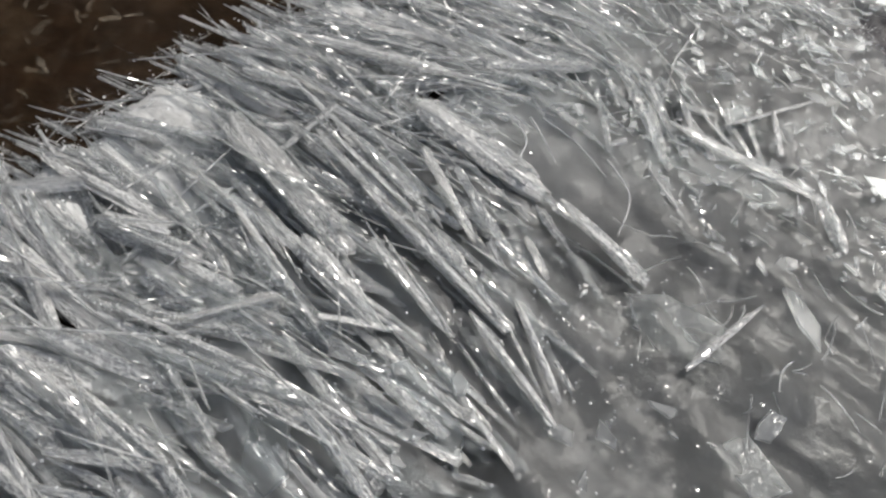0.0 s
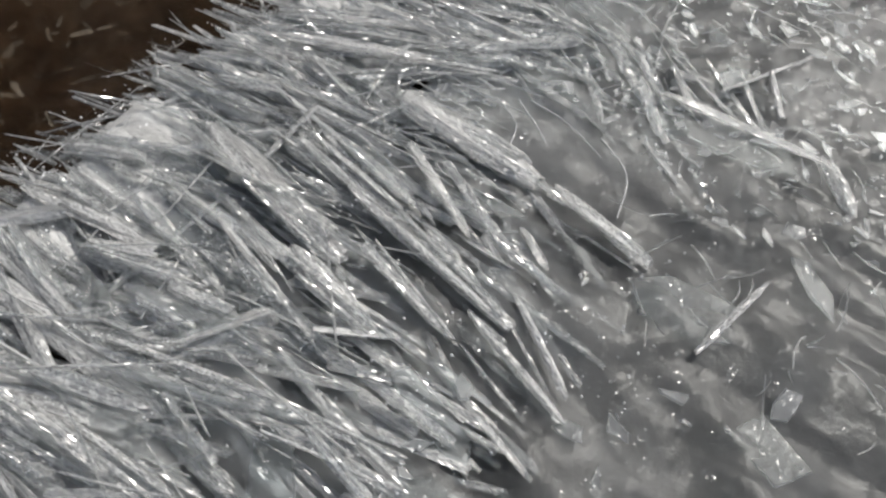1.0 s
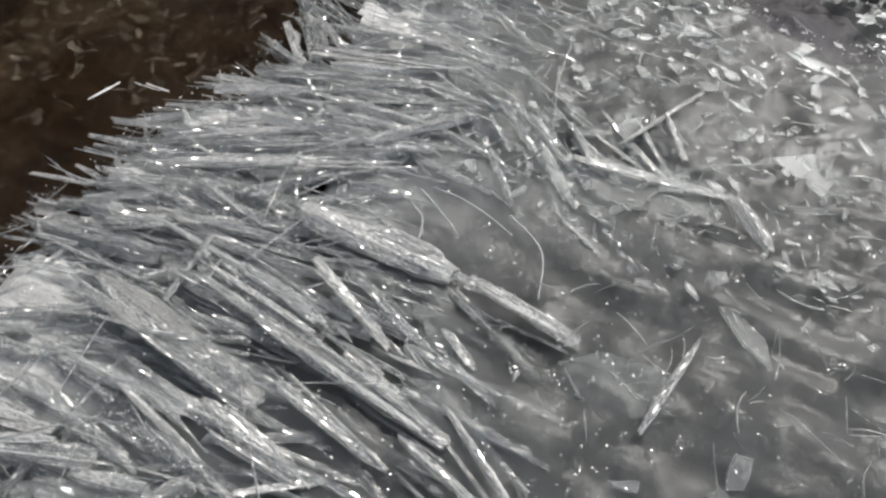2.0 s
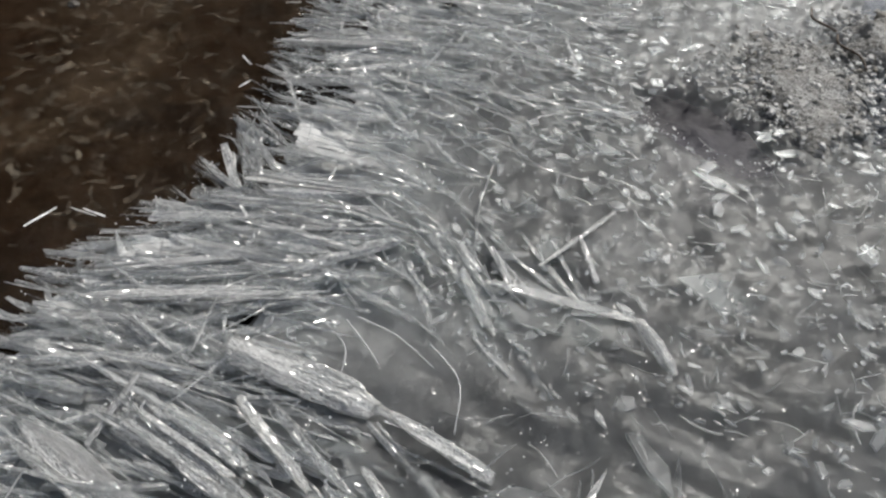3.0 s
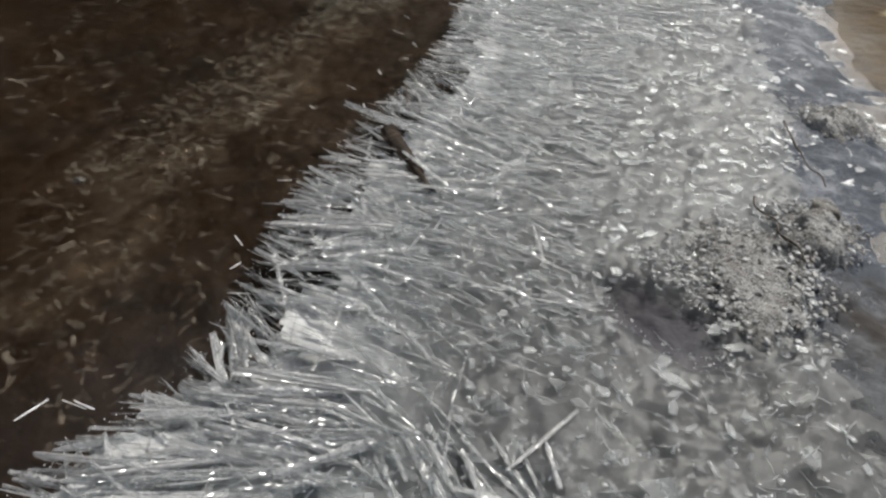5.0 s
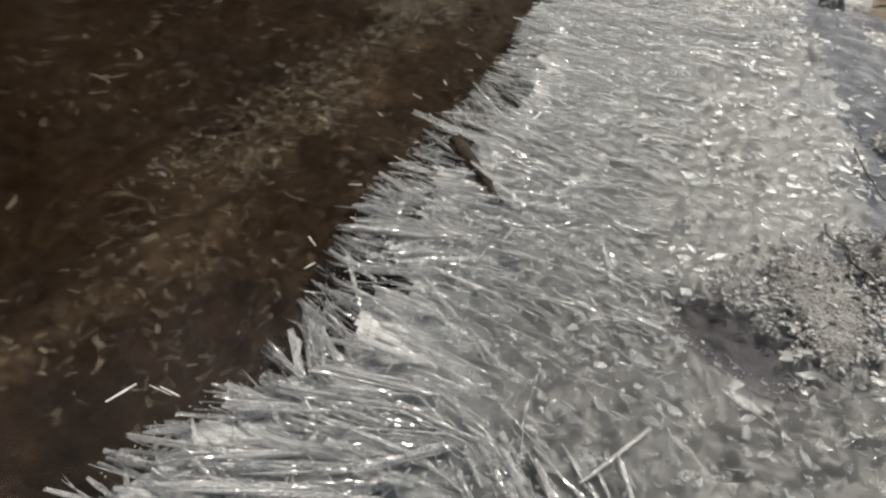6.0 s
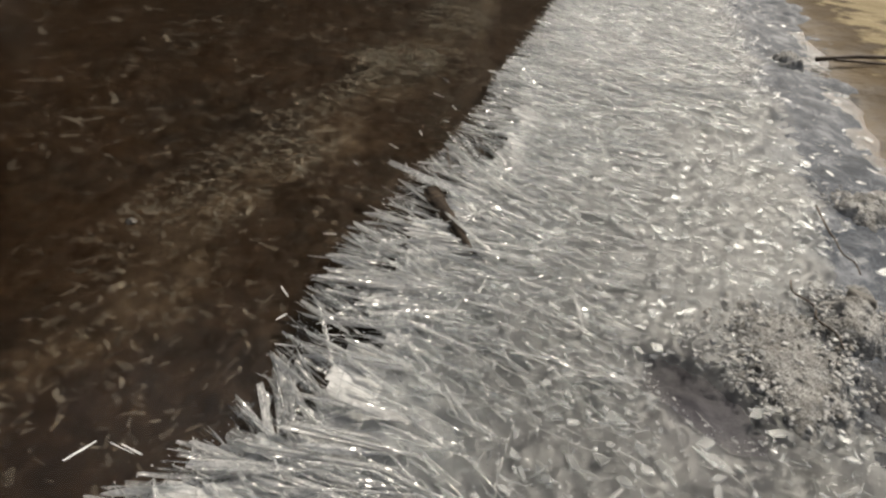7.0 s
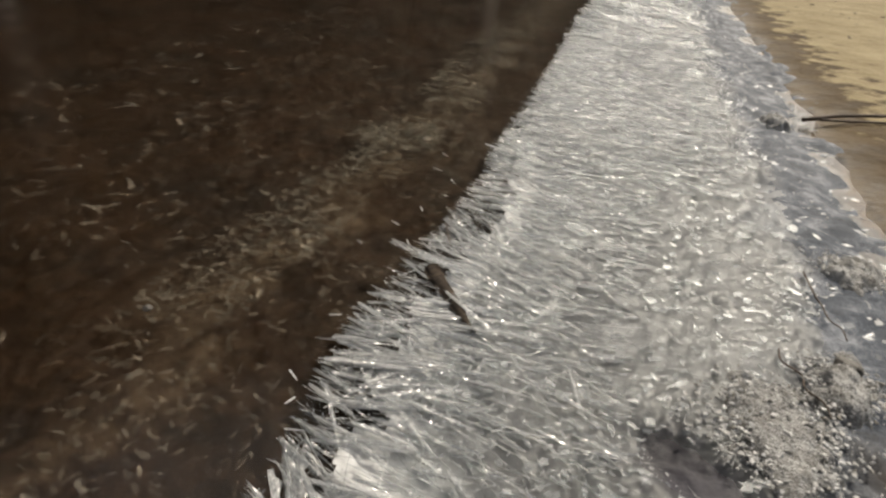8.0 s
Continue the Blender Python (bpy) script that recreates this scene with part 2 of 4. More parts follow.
def shore_ground():
    """Peat bed under water, wet brown sand at the water's edge, pale dry sand above it."""
    k = Nodes("shore_ground")
    p = k.coords("Object")
    sep = k.tree.nodes.new("ShaderNodeSeparateXYZ")
    k.link(p, sep.inputs[0])
    height = k.sums("ADD", sep.outputs["Z"], k.sums("MULTIPLY", k.sums("SUBTRACT", k.noise(p, 14.0, 5.0), 0.5), 0.022))
    lift = k.sums("ADD", k.sums("MULTIPLY", height, 10.0), 0.5)
    blotch = k.noise(p, 7.0, 6.0, 0.6)
    grain = k.noise(p, 480.0, 4.0, 0.7)
    bed = k.ramp(blotch, (0.3, (0.0065, 0.0030, 0.0010)), (0.7, (0.022, 0.0098, 0.0030)))
    mottle = k.ramp(k.noise(p, 42.0, 4.0, 0.55, 0.8), (0.45, 0.0), (0.85, 1.0))
    bed = k.mix(mottle, bed, (0.036, 0.021, 0.010))
    # pale hazy belt of frazil ice in the water, painted onto the bed below
    belt = k.sums("ADD", k.sums("MULTIPLY", sep.outputs["Z"], 40.0), k.sums("ADD", 2.42, k.sums("MULTIPLY", k.sums("SUBTRACT", k.noise(p, 7.0, 6.0, 0.6, 0.5), 0.5), 0.9)))
    frazil_haze = k.sums("MULTIPLY", k.ramp(belt, (0.28, 0.0), (0.46, 1.0), (0.56, 1.0), (0.74, 0.0)), k.ramp(k.noise(p, 60.0, 5.0, 0.65, 0.6), (0.38, 0.15), (0.62, 1.0)))
    bed = k.mix(frazil_haze, bed, (0.070, 0.052, 0.037))
    wet = k.ramp(blotch, (0.3, (0.055, 0.037, 0.018)), (0.7, (0.125, 0.088, 0.046)))
    dry = k.ramp(blotch, (0.3, (0.25, 0.20, 0.11)), (0.7, (0.38, 0.315, 0.19)))
    dry = k.mix(k.ramp(grain, (0.3, 0.45), (0.55, 0.0)), dry, (0.16, 0.12, 0.08))
    tone = k.mix(k.ramp(lift, (0.415, 0.0), (0.45, 1.0)), bed, wet)
    tone = k.mix(k.ramp(lift, (0.558, 0.0), (0.582, 1.0)), tone, dry)
    n = k.bump(grain, 0.5, 0.0015, k.bump(k.noise(p, 45.0, 4.0), 0.6, 0.008, k.bump(k.noise(p, 9.0, 3.0), 0.7, 0.03)))
    k.set(Base_Color=tone, Roughness=k.ramp(lift, (0.45, 0.6), (0.56, 0.95)), Specular_IOR_Level=0.25, Normal=n)
    return k.mat


def skim_flake():
    k = Nodes("skim_flake")
    p = k.coords("Object")
    tone = k.ramp(k.island(), (0.0, (0.16, 0.145, 0.125)), (0.75, (0.42, 0.395, 0.36)), (1.0, (0.85, 0.83, 0.79)))
    return icy(k, tone, k.ramp(k.noise(p, 240.0, 4.0), (0.3, 0.98), (0.7, 0.82)), k.ramp(k.island(), (0.0, 0.1), (1.0, 0.3)), k.bump(k.noise(p, 400.0), 0.5, 0.0005), 0.3, 1.03, 0.9)


def plain(name, dark, light, scale, rough, relief=0.001, stretch=(1, 1, 1)):
    k = Nodes(name)
    p = k.coords("Object", stretch)
    f = k.noise(p, scale, 6.0, 0.65)
    k.set(Base_Color=k.ramp(f, (0.3, dark), (0.7, light)), Roughness=rough, Normal=k.bump(f, 0.6, relief))
    return k.mat


ICE_ONE = needle_ice("needle_ice", (0.82, 0.83, 0.83), (0.99, 0.99, 0.98), 0.12, 0.93, True)
ICE_MANY = needle_ice("needle_ice_mass", (0.70, 0.72, 0.73), (0.98, 0.98, 0.97), 0.30, 0.95, False)
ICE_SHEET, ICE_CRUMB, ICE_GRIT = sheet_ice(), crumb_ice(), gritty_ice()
ICE_GLAZE, ICE_GRAIN = glaze_ice(), frost_grain()
ICE_SHARD = shard_ice("shard_ice", (0.36, 0.37, 0.38), (0.58, 0.59, 0.59), 0.90, 0.985)
ICE_RIM = shard_ice("shard_rim", (0.50, 0.51, 0.52), (0.82, 0.82, 0.82), 0.66, 0.95)
FROST = frost_crumb()
WATER, GROUND = peat_water(), shore_ground()
FLAKE = skim_flake()
CRACK = plain("white_crack", (0.36, 0.37, 0.38), (0.62, 0.63, 0.63), 300.0, 0.35, 0.0004)
BARK = plain("bark", (0.010, 0.0065, 0.004), (0.075, 0.052, 0.034), 190.0, 0.95, 0.002, (1, 0.2, 1))
TWIG = plain("twig_bark", (0.03, 0.02, 0.013), (0.13, 0.09, 0.06), 220.0, 0.7, 0.001)
STONE = plain("dark_stone", (0.02, 0.018, 0.015), (0.10, 0.09, 0.075), 120.0, 0.6, 0.002)
FOREST = plain("far_wood", (0.004, 0.0045, 0.003), (0.026, 0.023, 0.013), 1.2, 0.95, 0.1, (1, 1, 0.25))
TRUNK = plain("pale_trunk", (0.22, 0.20, 0.17), (0.5, 0.47, 0.42), 4.0, 0.85, 0.01)

# ---- the plan: the water's edge, and distances from it ----
EDGE = np.array([(-0.40, -0.30), (-0.22, 0.02), (-0.150, 0.160), (-0.114, 0.222), (-0.086, 0.256), (-0.050, 0.290), (-0.010, 0.314), (0.012, 0.338),
                 (0.032, 0.380), (0.052, 0.420), (0.072, 0.462), (0.104, 0.518), (0.146, 0.574), (0.205, 0.648), (0.282, 0.758), (0.350, 0.880),
                 (0.480, 1.077), (0.700, 1.454), (1.230, 2.336), (2.40, 4.30), (12.0, 20.0)])
SEG = EDGE[1:] - EDGE[:-1]
SEG_LEN = np.hypot(SEG[:, 0], SEG[:, 1])
RUN = np.concatenate([[0], np.cumsum(SEG_LEN)])


def across(x, y):
    """Distance inland of the water's edge (minus: over the water) and the way along it, for arrays of places."""
    x, y = np.atleast_1d(np.asarray(x, float)), np.atleast_1d(np.asarray(y, float))
    best, sign, way = np.full(x.shape, 1e9), np.ones(x.shape), np.zeros(x.shape)
    for i in range(len(SEG)):
        px, py = x - EDGE[i, 0], y - EDGE[i, 1]
        f = np.clip((px * SEG[i, 0] + py * SEG[i, 1]) / SEG_LEN[i] ** 2, 0, 1)
        qx, qy = px - f * SEG[i, 0], py - f * SEG[i, 1]
        d = np.hypot(qx, qy)
        near = d < best
        best[near] = d[near]
        sign[near] = np.sign(SEG[i, 1] * px - SEG[i, 0] * py)[near]
        way[near] = (RUN[i] + f * SEG_LEN[i])[near]
    return best * sign, way


def fbm(x, y, scale, octaves=4, seed=0.0):
    """Noise over arrays of places, about -1 to 1."""
    return np.array([noise.fractal((a * scale + seed, b * scale - seed, seed * 1.7), 1.0, 2.0, octaves) for a, b in zip(x.ravel(), y.ravel())]).reshape(x.shape)


def crystal(x, y, scale, seed=0.0):
    """Facets like broken crystals over arrays of places, 0 to about 1."""
    out = np.empty(x.size)
    for i, (a, b) in enumerate(zip(x.ravel(), y.ravel())):
        dist, _ = noise.voronoi((a * scale + seed, b * scale, seed))
        out[i] = dist[1] - dist[0]
    return out.reshape(x.shape)


def smooth(a, b, v):
    f = np.clip((v - a) / (b - a), 0, 1)
    return f * f * (3 - 2 * f)


def ice_level(x, y, d):
    """The height of the ice band without its fine relief."""
    z = -0.008 + 0.010 * smooth(-0.005, 0.035, d) + 0.005 * smooth(0.05, 0.14, d)
    return z - 0.017 * smooth(0.35, 0.56, d)


# ---- building blocks ----
def mesh_of(name, verts, faces, material, uvs=None, flat=True):
    me = bpy.data.meshes.new(name)
    me.from_pydata([tuple(v) for v in verts], [], faces)
    if uvs is not None:
        layer = me.uv_layers.new(name="plan")
        loops = np.empty(len(me.loops), dtype=np.int32)
        me.loops.foreach_get("vertex_index", loops)
        layer.data.foreach_set("uv", np.asarray(uvs, dtype=np.float32)[loops].ravel())
    me.polygons.foreach_set("use_smooth", [not flat] * len(me.polygons))
    me.materials.append(material)
    me.update()
    return me


def under(ob, parent, label=""):
    ob.parent = parent
    return tagged(ob, label)


def thing(name, label, category, at=(0, 0, 0), group="", kind=""):
    ob = new(name)
    ob.empty_display_size = 0.01
    ob.location = at
    return tagged(ob, label, category, group, kind)


def blade(rng, length, width, sides=6, steps=6, flatness=0.45, rough=0.16, bend=0.03):
    """A crystal blade along +x from its root at 0 to its tip: verts, faces and the map (along, round), in metres."""
    verts, uvs, faces = [], [], []
    turn = rng.uniform(0, 6.28)
    lean = rng.uniform(-bend, bend) * length
    blunt = rng.uniform(0.15, 0.85)
    stub = rng.uniform(0.35, 0.95)
    spans = [rng.uniform(0.75, 1.25) for _ in range(sides)]
    for i in range(steps):
        f = i / (steps - 1)
        size = stub + (0.97 - stub) * min(f / 0.18, 1.0) if f < 0.68 else 0.97 - (0.97 - blunt) * ((f - 0.68) / 0.32) ** 1.6
        size *= rng.uniform(1 - rough, 1 + rough)
        for j in range(sides):
            a = turn + 6.2832 * j / sides
            r = size * spans[j] * rng.uniform(1 - 0.5 * rough, 1 + 0.5 * rough) * width / 2
            verts.append((length * (f + rng.uniform(-0.02, 0.02)), r * math.cos(a) + lean * f * f, r * math.sin(a) * flatness))
            uvs.append((length * f + turn, width * 3.0 * j / sides + turn))
    for i in range(steps - 1):
        for j in range(sides):
            a, b = i * sides + j, i * sides + (j + 1) % sides
            faces.append((a, b, b + sides, a + sides))
    faces.append(tuple(range(sides))[::-1])
    faces.append(tuple(range((steps - 1) * sides, steps * sides)))
    return verts, faces, uvs


class Heap:
    """Gathers many pieces into one mesh."""

    def __init__(self):
        self.verts, self.faces, self.uvs, self.count = [], [], [], 0

    def add(self, verts, faces, uvs, m):
        a = np.asarray(verts) @ np.asarray(m.to_3x3()).T + np.asarray(m.translation)
        self.verts.append(a)
        self.faces += [tuple(i + self.count for i in f) for f in faces]
        self.uvs += uvs
        self.count += len(verts)

    def done(self, name, material, label, category):
        ob = new(name, mesh_of(name, np.concatenate(self.verts), self.faces, material, self.uvs))
        return tagged(ob, label, category, kind="stuff")


def sheet(name, xs, ys, heights, material, uvs=None, keep=None, flat=False):
    """A height field over a grid of places; keep drops the cells that are open."""
    n, m = xs.shape
    verts = np.stack([xs, ys, heights], -1).reshape(-1, 3)
    faces = [(i * m + j, i * m + j + 1, (i + 1) * m + j + 1, (i + 1) * m + j) for i in range(n - 1) for j in range(m - 1) if keep is None or keep[i, j]]
    return new(name, mesh_of(name, verts, faces, material, uvs, flat))


# ---- the setting ----
def swell(a, b, n, power=2.4):
    """Places from a to b, dense round nought and wider further out."""
    f = np.linspace(-1, 1, n)
    out = np.sign(f) * np.abs(f) ** power
    return np.where(f < 0, -out * a, out * b)


gx, gy = np.meshgrid(swell(-60, 60, 240, 4.0) + 0.4, swell(-60, 60, 240, 4.0) + 0.6)
gd, _ = across(gx.ravel(), gy.ravel())
gd = gd.reshape(gx.shape)
gz = np.where(gd < 0.30, -0.034 - 0.10 * np.clip(-gd, 0, 2.0), -0.034 + 0.040 * smooth(0.30, 0.62, gd) + 0.03 * np.clip(gd - 0.6, 0, 4.0))
gz += 0.004 * fbm(gx, gy, 9.0, 4) * np.clip(1 - np.abs(gd - 0.7) / 3, 0.15, 1)
ground = tagged(sheet("ground", gx, gy, gz, GROUND), "brown peat lake bed rising to a wet and dry sandy shore", "ground", kind="structure")

wx, wy = np.meshgrid(np.array([-60, -6, -1, 0, 1, 4, 60.0]), np.array([-60, -6, 0, 1, 3, 8, 60.0]))
water = tagged(sheet("water", wx, wy, wx * 0 - 0.006, WATER), "still peat-brown lake water with thin skim ice", "water", kind="structure")
water.visible_shadow = False

# the ice band, along the edge and across it
RUNS = np.concatenate([np.arange(0.10, 1.30, 0.0035), np.arange(1.30, 2.4, 0.009), np.arange(2.4, 6.0, 0.05)])
ACROSS = np.concatenate([np.arange(0.004, 0.42, 0.0035), np.arange(0.42, 0.66, 0.008)])
soft_x = np.interp(RUNS, RUN, EDGE[:, 0])
soft_y = np.interp(RUNS, RUN, EDGE[:, 1])
INLAND = Vector((0.835, -0.55))
bx = soft_x[:, None] + ACROSS[None, :] * INLAND.x
by = soft_y[:, None] + ACROSS[None, :] * INLAND.y
bd, brun = across(bx.ravel(), by.ravel())
bd, brun = bd.reshape(bx.shape), brun.reshape(bx.shape)
rough = smooth(0.05, 0.25, by + 0.8 * bx - 0.18)
bz = ice_level(bx, by, bd + 0.09 * smooth(0.30, 0.45, bd) * fbm(bx, by, 5.0, 5, 11.0)) + 0.0022 * fbm(bx, by, 22.0, 5) + (0.0008 + 0.0012 * rough) * fbm(bx, by, 130.0, 4, 3.0)
ux, uy = (bx - by) * 0.7071, (bx + by) * 0.7071
bz += (1 - rough) * 0.0030 * fbm(ux * 0.22, uy, 90.0, 4, 5.0) + 0.0025 * fbm(bx, by, 30.0, 2, 9.0)
bz += 0.011 * smooth(0.42, 0.52, bd) * (fbm(bx, by, 10.0, 4, 15.0) + 0.5 * fbm(bx, by, 42.0, 4, 17.0))
bz += rough * 0.0013 * (crystal(bx, by, 105.0) - 0.25) * smooth(0.03, 0.08, bd)


def oval(x, y, cx, cy, a, b, turn):
    """Below 1 inside an oval with a ragged rim."""
    c, s = math.cos(radians(turn)), math.sin(radians(turn))
    u, v = ((x - cx) * c + (y - cy) * s) / a, ((y - cy) * c - (x - cx) * s) / b
    return np.hypot(u, v)


# shallow hollows in the ice, and openings down to the water
HOLLOWS = [(0.284, 0.286, 0.040, 0.019, -66), (0.430, 0.225, 0.040, 0.026, -50)]
HOLES = [(-0.098, 0.098, 0.017, 0.008, 10), (-0.099, 0.226, 0.007, 0.005, 0), (0.012, 0.218, 0.012, 0.005, 20)]
dent = np.full(bx.shape, 9.0)
for hx, hy, ha, hb, turn in HOLLOWS:
    dent = np.minimum(dent, oval(bx, by, hx, hy, ha, hb, turn))
dent += 0.25 * fbm(bx, by, 45.0, 4, 7.0)
bz -= 0.004 * (1 - smooth(0.1, 2.2, dent))
inside = np.full(bx.shape, 9.0)
for hx, hy, ha, hb, turn in HOLES:
    inside = np.minimum(inside, oval(bx, by, hx, hy, ha, hb, turn))
inside += 0.22 * fbm(bx, by, 60.0, 3, 7.0)
shore = 0.024 + 0.020 * smooth(0.70, 0.85, brun) * (1 - smooth(1.25, 1.5, brun)) + 0.018 * fbm(bx, by, 40.0, 4, 2.0)
cells = (inside[:-1, :-1] > 0.9) & (bd[:-1, :-1] > shore[:-1, :-1])
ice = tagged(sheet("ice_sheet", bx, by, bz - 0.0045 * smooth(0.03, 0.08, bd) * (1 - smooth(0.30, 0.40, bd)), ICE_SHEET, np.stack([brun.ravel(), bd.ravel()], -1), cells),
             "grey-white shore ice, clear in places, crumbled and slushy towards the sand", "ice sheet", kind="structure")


# clear ice lies over it, in facets drawn out along the needles
facet = crystal(ux * 0.4 + 0.3 * uy, uy, 62.0, 4.0)
top = bz + (1 - rough) * (0.0050 * (facet - 0.3)) + 0.0012 * fbm(bx, by, 70.0, 3, 6.0) - 0.0008 - 0.0075 * (1 - smooth(0.5, 1.7, dent))
near = (brun[:-1, :-1] < 1.55) & (bd[:-1, :-1] < 0.46) & (bd[:-1, :-1] > 0.045 + 0.8 * shore[:-1, :-1]) & (inside[:-1, :-1] > 1.1)
glaze = tagged(sheet("ice_glaze", bx, by, top, ICE_GLAZE, None, near), "clear wet glaze of ice with milky clouds over the shore ice", "ice glaze", kind="structure")


def ice_height(x, y):
    d, _ = across([x], [y])
    return float(ice_level(np.array([x]), np.array([y]), d)[0])


# ---- needle ice: the large crystals, each with its blades ----
rng = random.Random(4)
HEADINGS, BUNDLES = [], []


def ice_crystal(x0, y0, x1, y1, width, blades, lift=4.5, rise=0.0):
    """A bundle of blades from its tip (x0, y0) to its root (x1, y1), all in millimetres."""
    x0, y0, x1, y1, width, lift, rise = (v / 1000 for v in (x0, y0, x1, y1, width, lift, rise))
    length = math.hypot(x0 - x1, y0 - y1)
    heading = math.atan2(y0 - y1, x0 - x1)
    HEADINGS.append(((x0 + x1) / 2, (y0 + y1) / 2, math.cos(heading), math.sin(heading)))
    base = ice_height(x1, y1) + lift * 0.15
    tip = max(ice_height(x0, y0), -0.005) + lift + rise
    slope = math.atan2(tip - base, length)
    BUNDLES.append((Vector((x0, y0, tip)), Vector((x1, y1, base)), width, blades))
    label = "glassy bundle of long white ice blades lying on shore ice" if blades > 1 else "single long clear ice needle lying on shore ice"
    top = thing("ice_crystal", label, "ice crystal", (x1, y1, base), group="needle ice at the water's edge")
    top.rotation_euler = (0, -slope, heading)
    for i in range(blades):
        part_len = length * (1.0 if i == 0 else rng.uniform(0.55, 0.98))
        back = rng.uniform(0, length - part_len)
        own = width * 1.15 if blades == 1 else width * 1.1 if i == 0 else width * rng.uniform(0.2, 0.42)
        verts, faces, uvs = blade(rng, part_len, own, 7, 12, rng.uniform(0.30, 0.45) if i == 0 else rng.uniform(0.4, 0.8), 0.07)
        ob = new("blade", mesh_of("blade", verts, faces, ICE_ONE, uvs))
        side = 0.0 if i == 0 else ((i - 0.5) / (blades - 1) - 0.5) * width * 0.9
        ob.location = (back, side, rng.uniform(0.0, 0.0022) + 0.12 * width if i else 0)
        ob.rotation_euler = (rng.uniform(-0.5, 0.5), rng.uniform(-0.03, 0.05), rng.uniform(-0.07, 0.07) - side * 2.5)
        under(ob, top)


# tip x, tip y, root x, root y, width, blades: the near field
for row in ((-65, 184, -9, 128, 11, 6), (-28, 129, 2, 99, 7, 3), (-38, 194, 10, 145, 8, 5), (-7, 160, 45, 101, 6.5, 4), (-11, 181, 15, 151, 7.4, 4),
            (15, 177, 34, 137, 4.3, 2), (25, 166, 47, 133, 3.2, 1), (12, 201, 62, 160, 12, 6), (41, 186, 60, 169, 5.9, 2), (67, 156, 96, 124, 7, 3),
            (-56, 162, -20, 120, 3.6, 1), (-52, 143, -26, 112, 2.6, 1)):
    ice_crystal(*row)
for row in ((-117, 169, -69, 137, 11, 6), (-113, 183, -77, 177, 11, 6), (-128, 142, -95, 114, 9.7, 3), (-93, 136, -57, 122, 9, 5), (-96, 107, -51, 117, 4, 2),
            (-88, 101, -30, 94, 4.9, 2), (-79, 95, -11, 71, 8, 5), (-56, 93, 10, 61, 3.5, 2), (-96, 83, -51, 52, 7.3, 3), (-100, 70, -81, 57, 6.4, 2),
            (-16, 71, 3, 47, 4.4, 3), (-72, 114, -52, 101, 7, 3)):
    ice_crystal(*row)
for row in ((-55, 258, 43, 239, 7.5, 5), (-61, 216, -8, 205, 5.4, 3), (-89, 228, -42, 198, 9, 5), (-26, 229, -3, 200, 4.5, 2), (-105, 83, -80, 96, 2.6, 1),
            (-119, 143, -94, 110, 5.6, 2), (-17, 101, 8, 99, 2.4, 1), (-33, 89, -2, 82, 3.2, 2), (2, 79, 24, 65, 3.8, 2), (31, 72, 45, 54, 2.2, 1),
            (-82, 56, -51, 53, 2.6, 1), (-59, 81, -41, 62, 2.4, 1), (-43, 125, -13, 95, 4.5, 2)):
    ice_crystal(*row, 6.0)
for row in ((-1, 132, 26, 98, 4.2, 2), (18, 136, 43, 105, 4.7, 2), (-32, 72, 13, 50, 3.1, 2), (134, 115, 103, 91, 2.4, 1), (113, 217, 115, 186, 5, 1),
            (47, 112, 59, 77, 2.4, 1), (43, 136, 67, 109, 3.2, 2)):
    ice_crystal(*row)
# low bundles that point straight out over the water
for row in ((-40, 264, 30, 250, 6, 4), (-18, 287, 60, 270, 6, 4), (8, 294, 85, 264, 7, 4), (-45, 245, 35, 228, 6, 4), (-4, 228, 60, 217, 5, 3), (20, 262, 95, 246, 5, 3),
            (-70, 240, -12, 226, 6, 4), (30, 330, 98, 296, 5, 3), (45, 365, 110, 338, 6, 4), (58, 392, 128, 372, 5, 3), (70, 452, 140, 424, 6, 3)):
    ice_crystal(*row, 5.5)
# the field further along the shore
ice_crystal(147, 605, 221, 518, 8, 2, 9.0, 5.0)
for row in ((61, 478, 203, 415, 3.6, 1), (64, 340, 101, 305, 2.6, 1), (18, 343, 23, 297, 4.3, 1), (31, 345, 34, 306, 4.7, 1),
            (-1, 306, 68, 260, 10, 5), (107, 276, 117, 182, 3.1, 1), (148, 207, 198, 234, 2.6, 1), (172, 221, 170, 195, 2.5, 1), (31, 307, 95, 275, 6.8, 4),
            (239, 390, 232, 350, 2.4, 1), (90, 390, 156, 385, 3.8, 1), (81, 433, 148, 411, 9.7, 5)):
    ice_crystal(*row, 4.5)
for row in ((-16, 221, 39, 229, 3.3, 1), (9, 208, 16, 248, 2.0, 1), (1, 203, 15, 248, 2.0, 1), (121, 314, 134, 283, 3.2, 2), (57, 415, 61, 362, 3.4, 1),
            (100, 369, 120, 329, 3.2, 2), (101, 514, 146, 438, 4.4, 2), (123, 209, 180, 170, 4.3, 1), (177, 171, 179, 144, 5.8, 2), (275, 730, 305, 706, 6, 1),
            (224, 691, 232, 592, 4.7, 1), (194, 560, 252, 479, 5, 2), (99, 484, 132, 465, 4.5, 2), (114, 380, 139, 357, 3, 1)):
    ice_crystal(*row, 6.0)
# thin needles across the strip of bark
for row in ((140, 502, 214, 474, 3.4, 1), (132, 478, 228, 452, 3.8, 1), (150, 462, 236, 428, 3.2, 2), (158, 522, 222, 482, 2.6, 1), (170, 500, 200, 440, 2.8, 1)):
    ice_crystal(*row, 11.0)

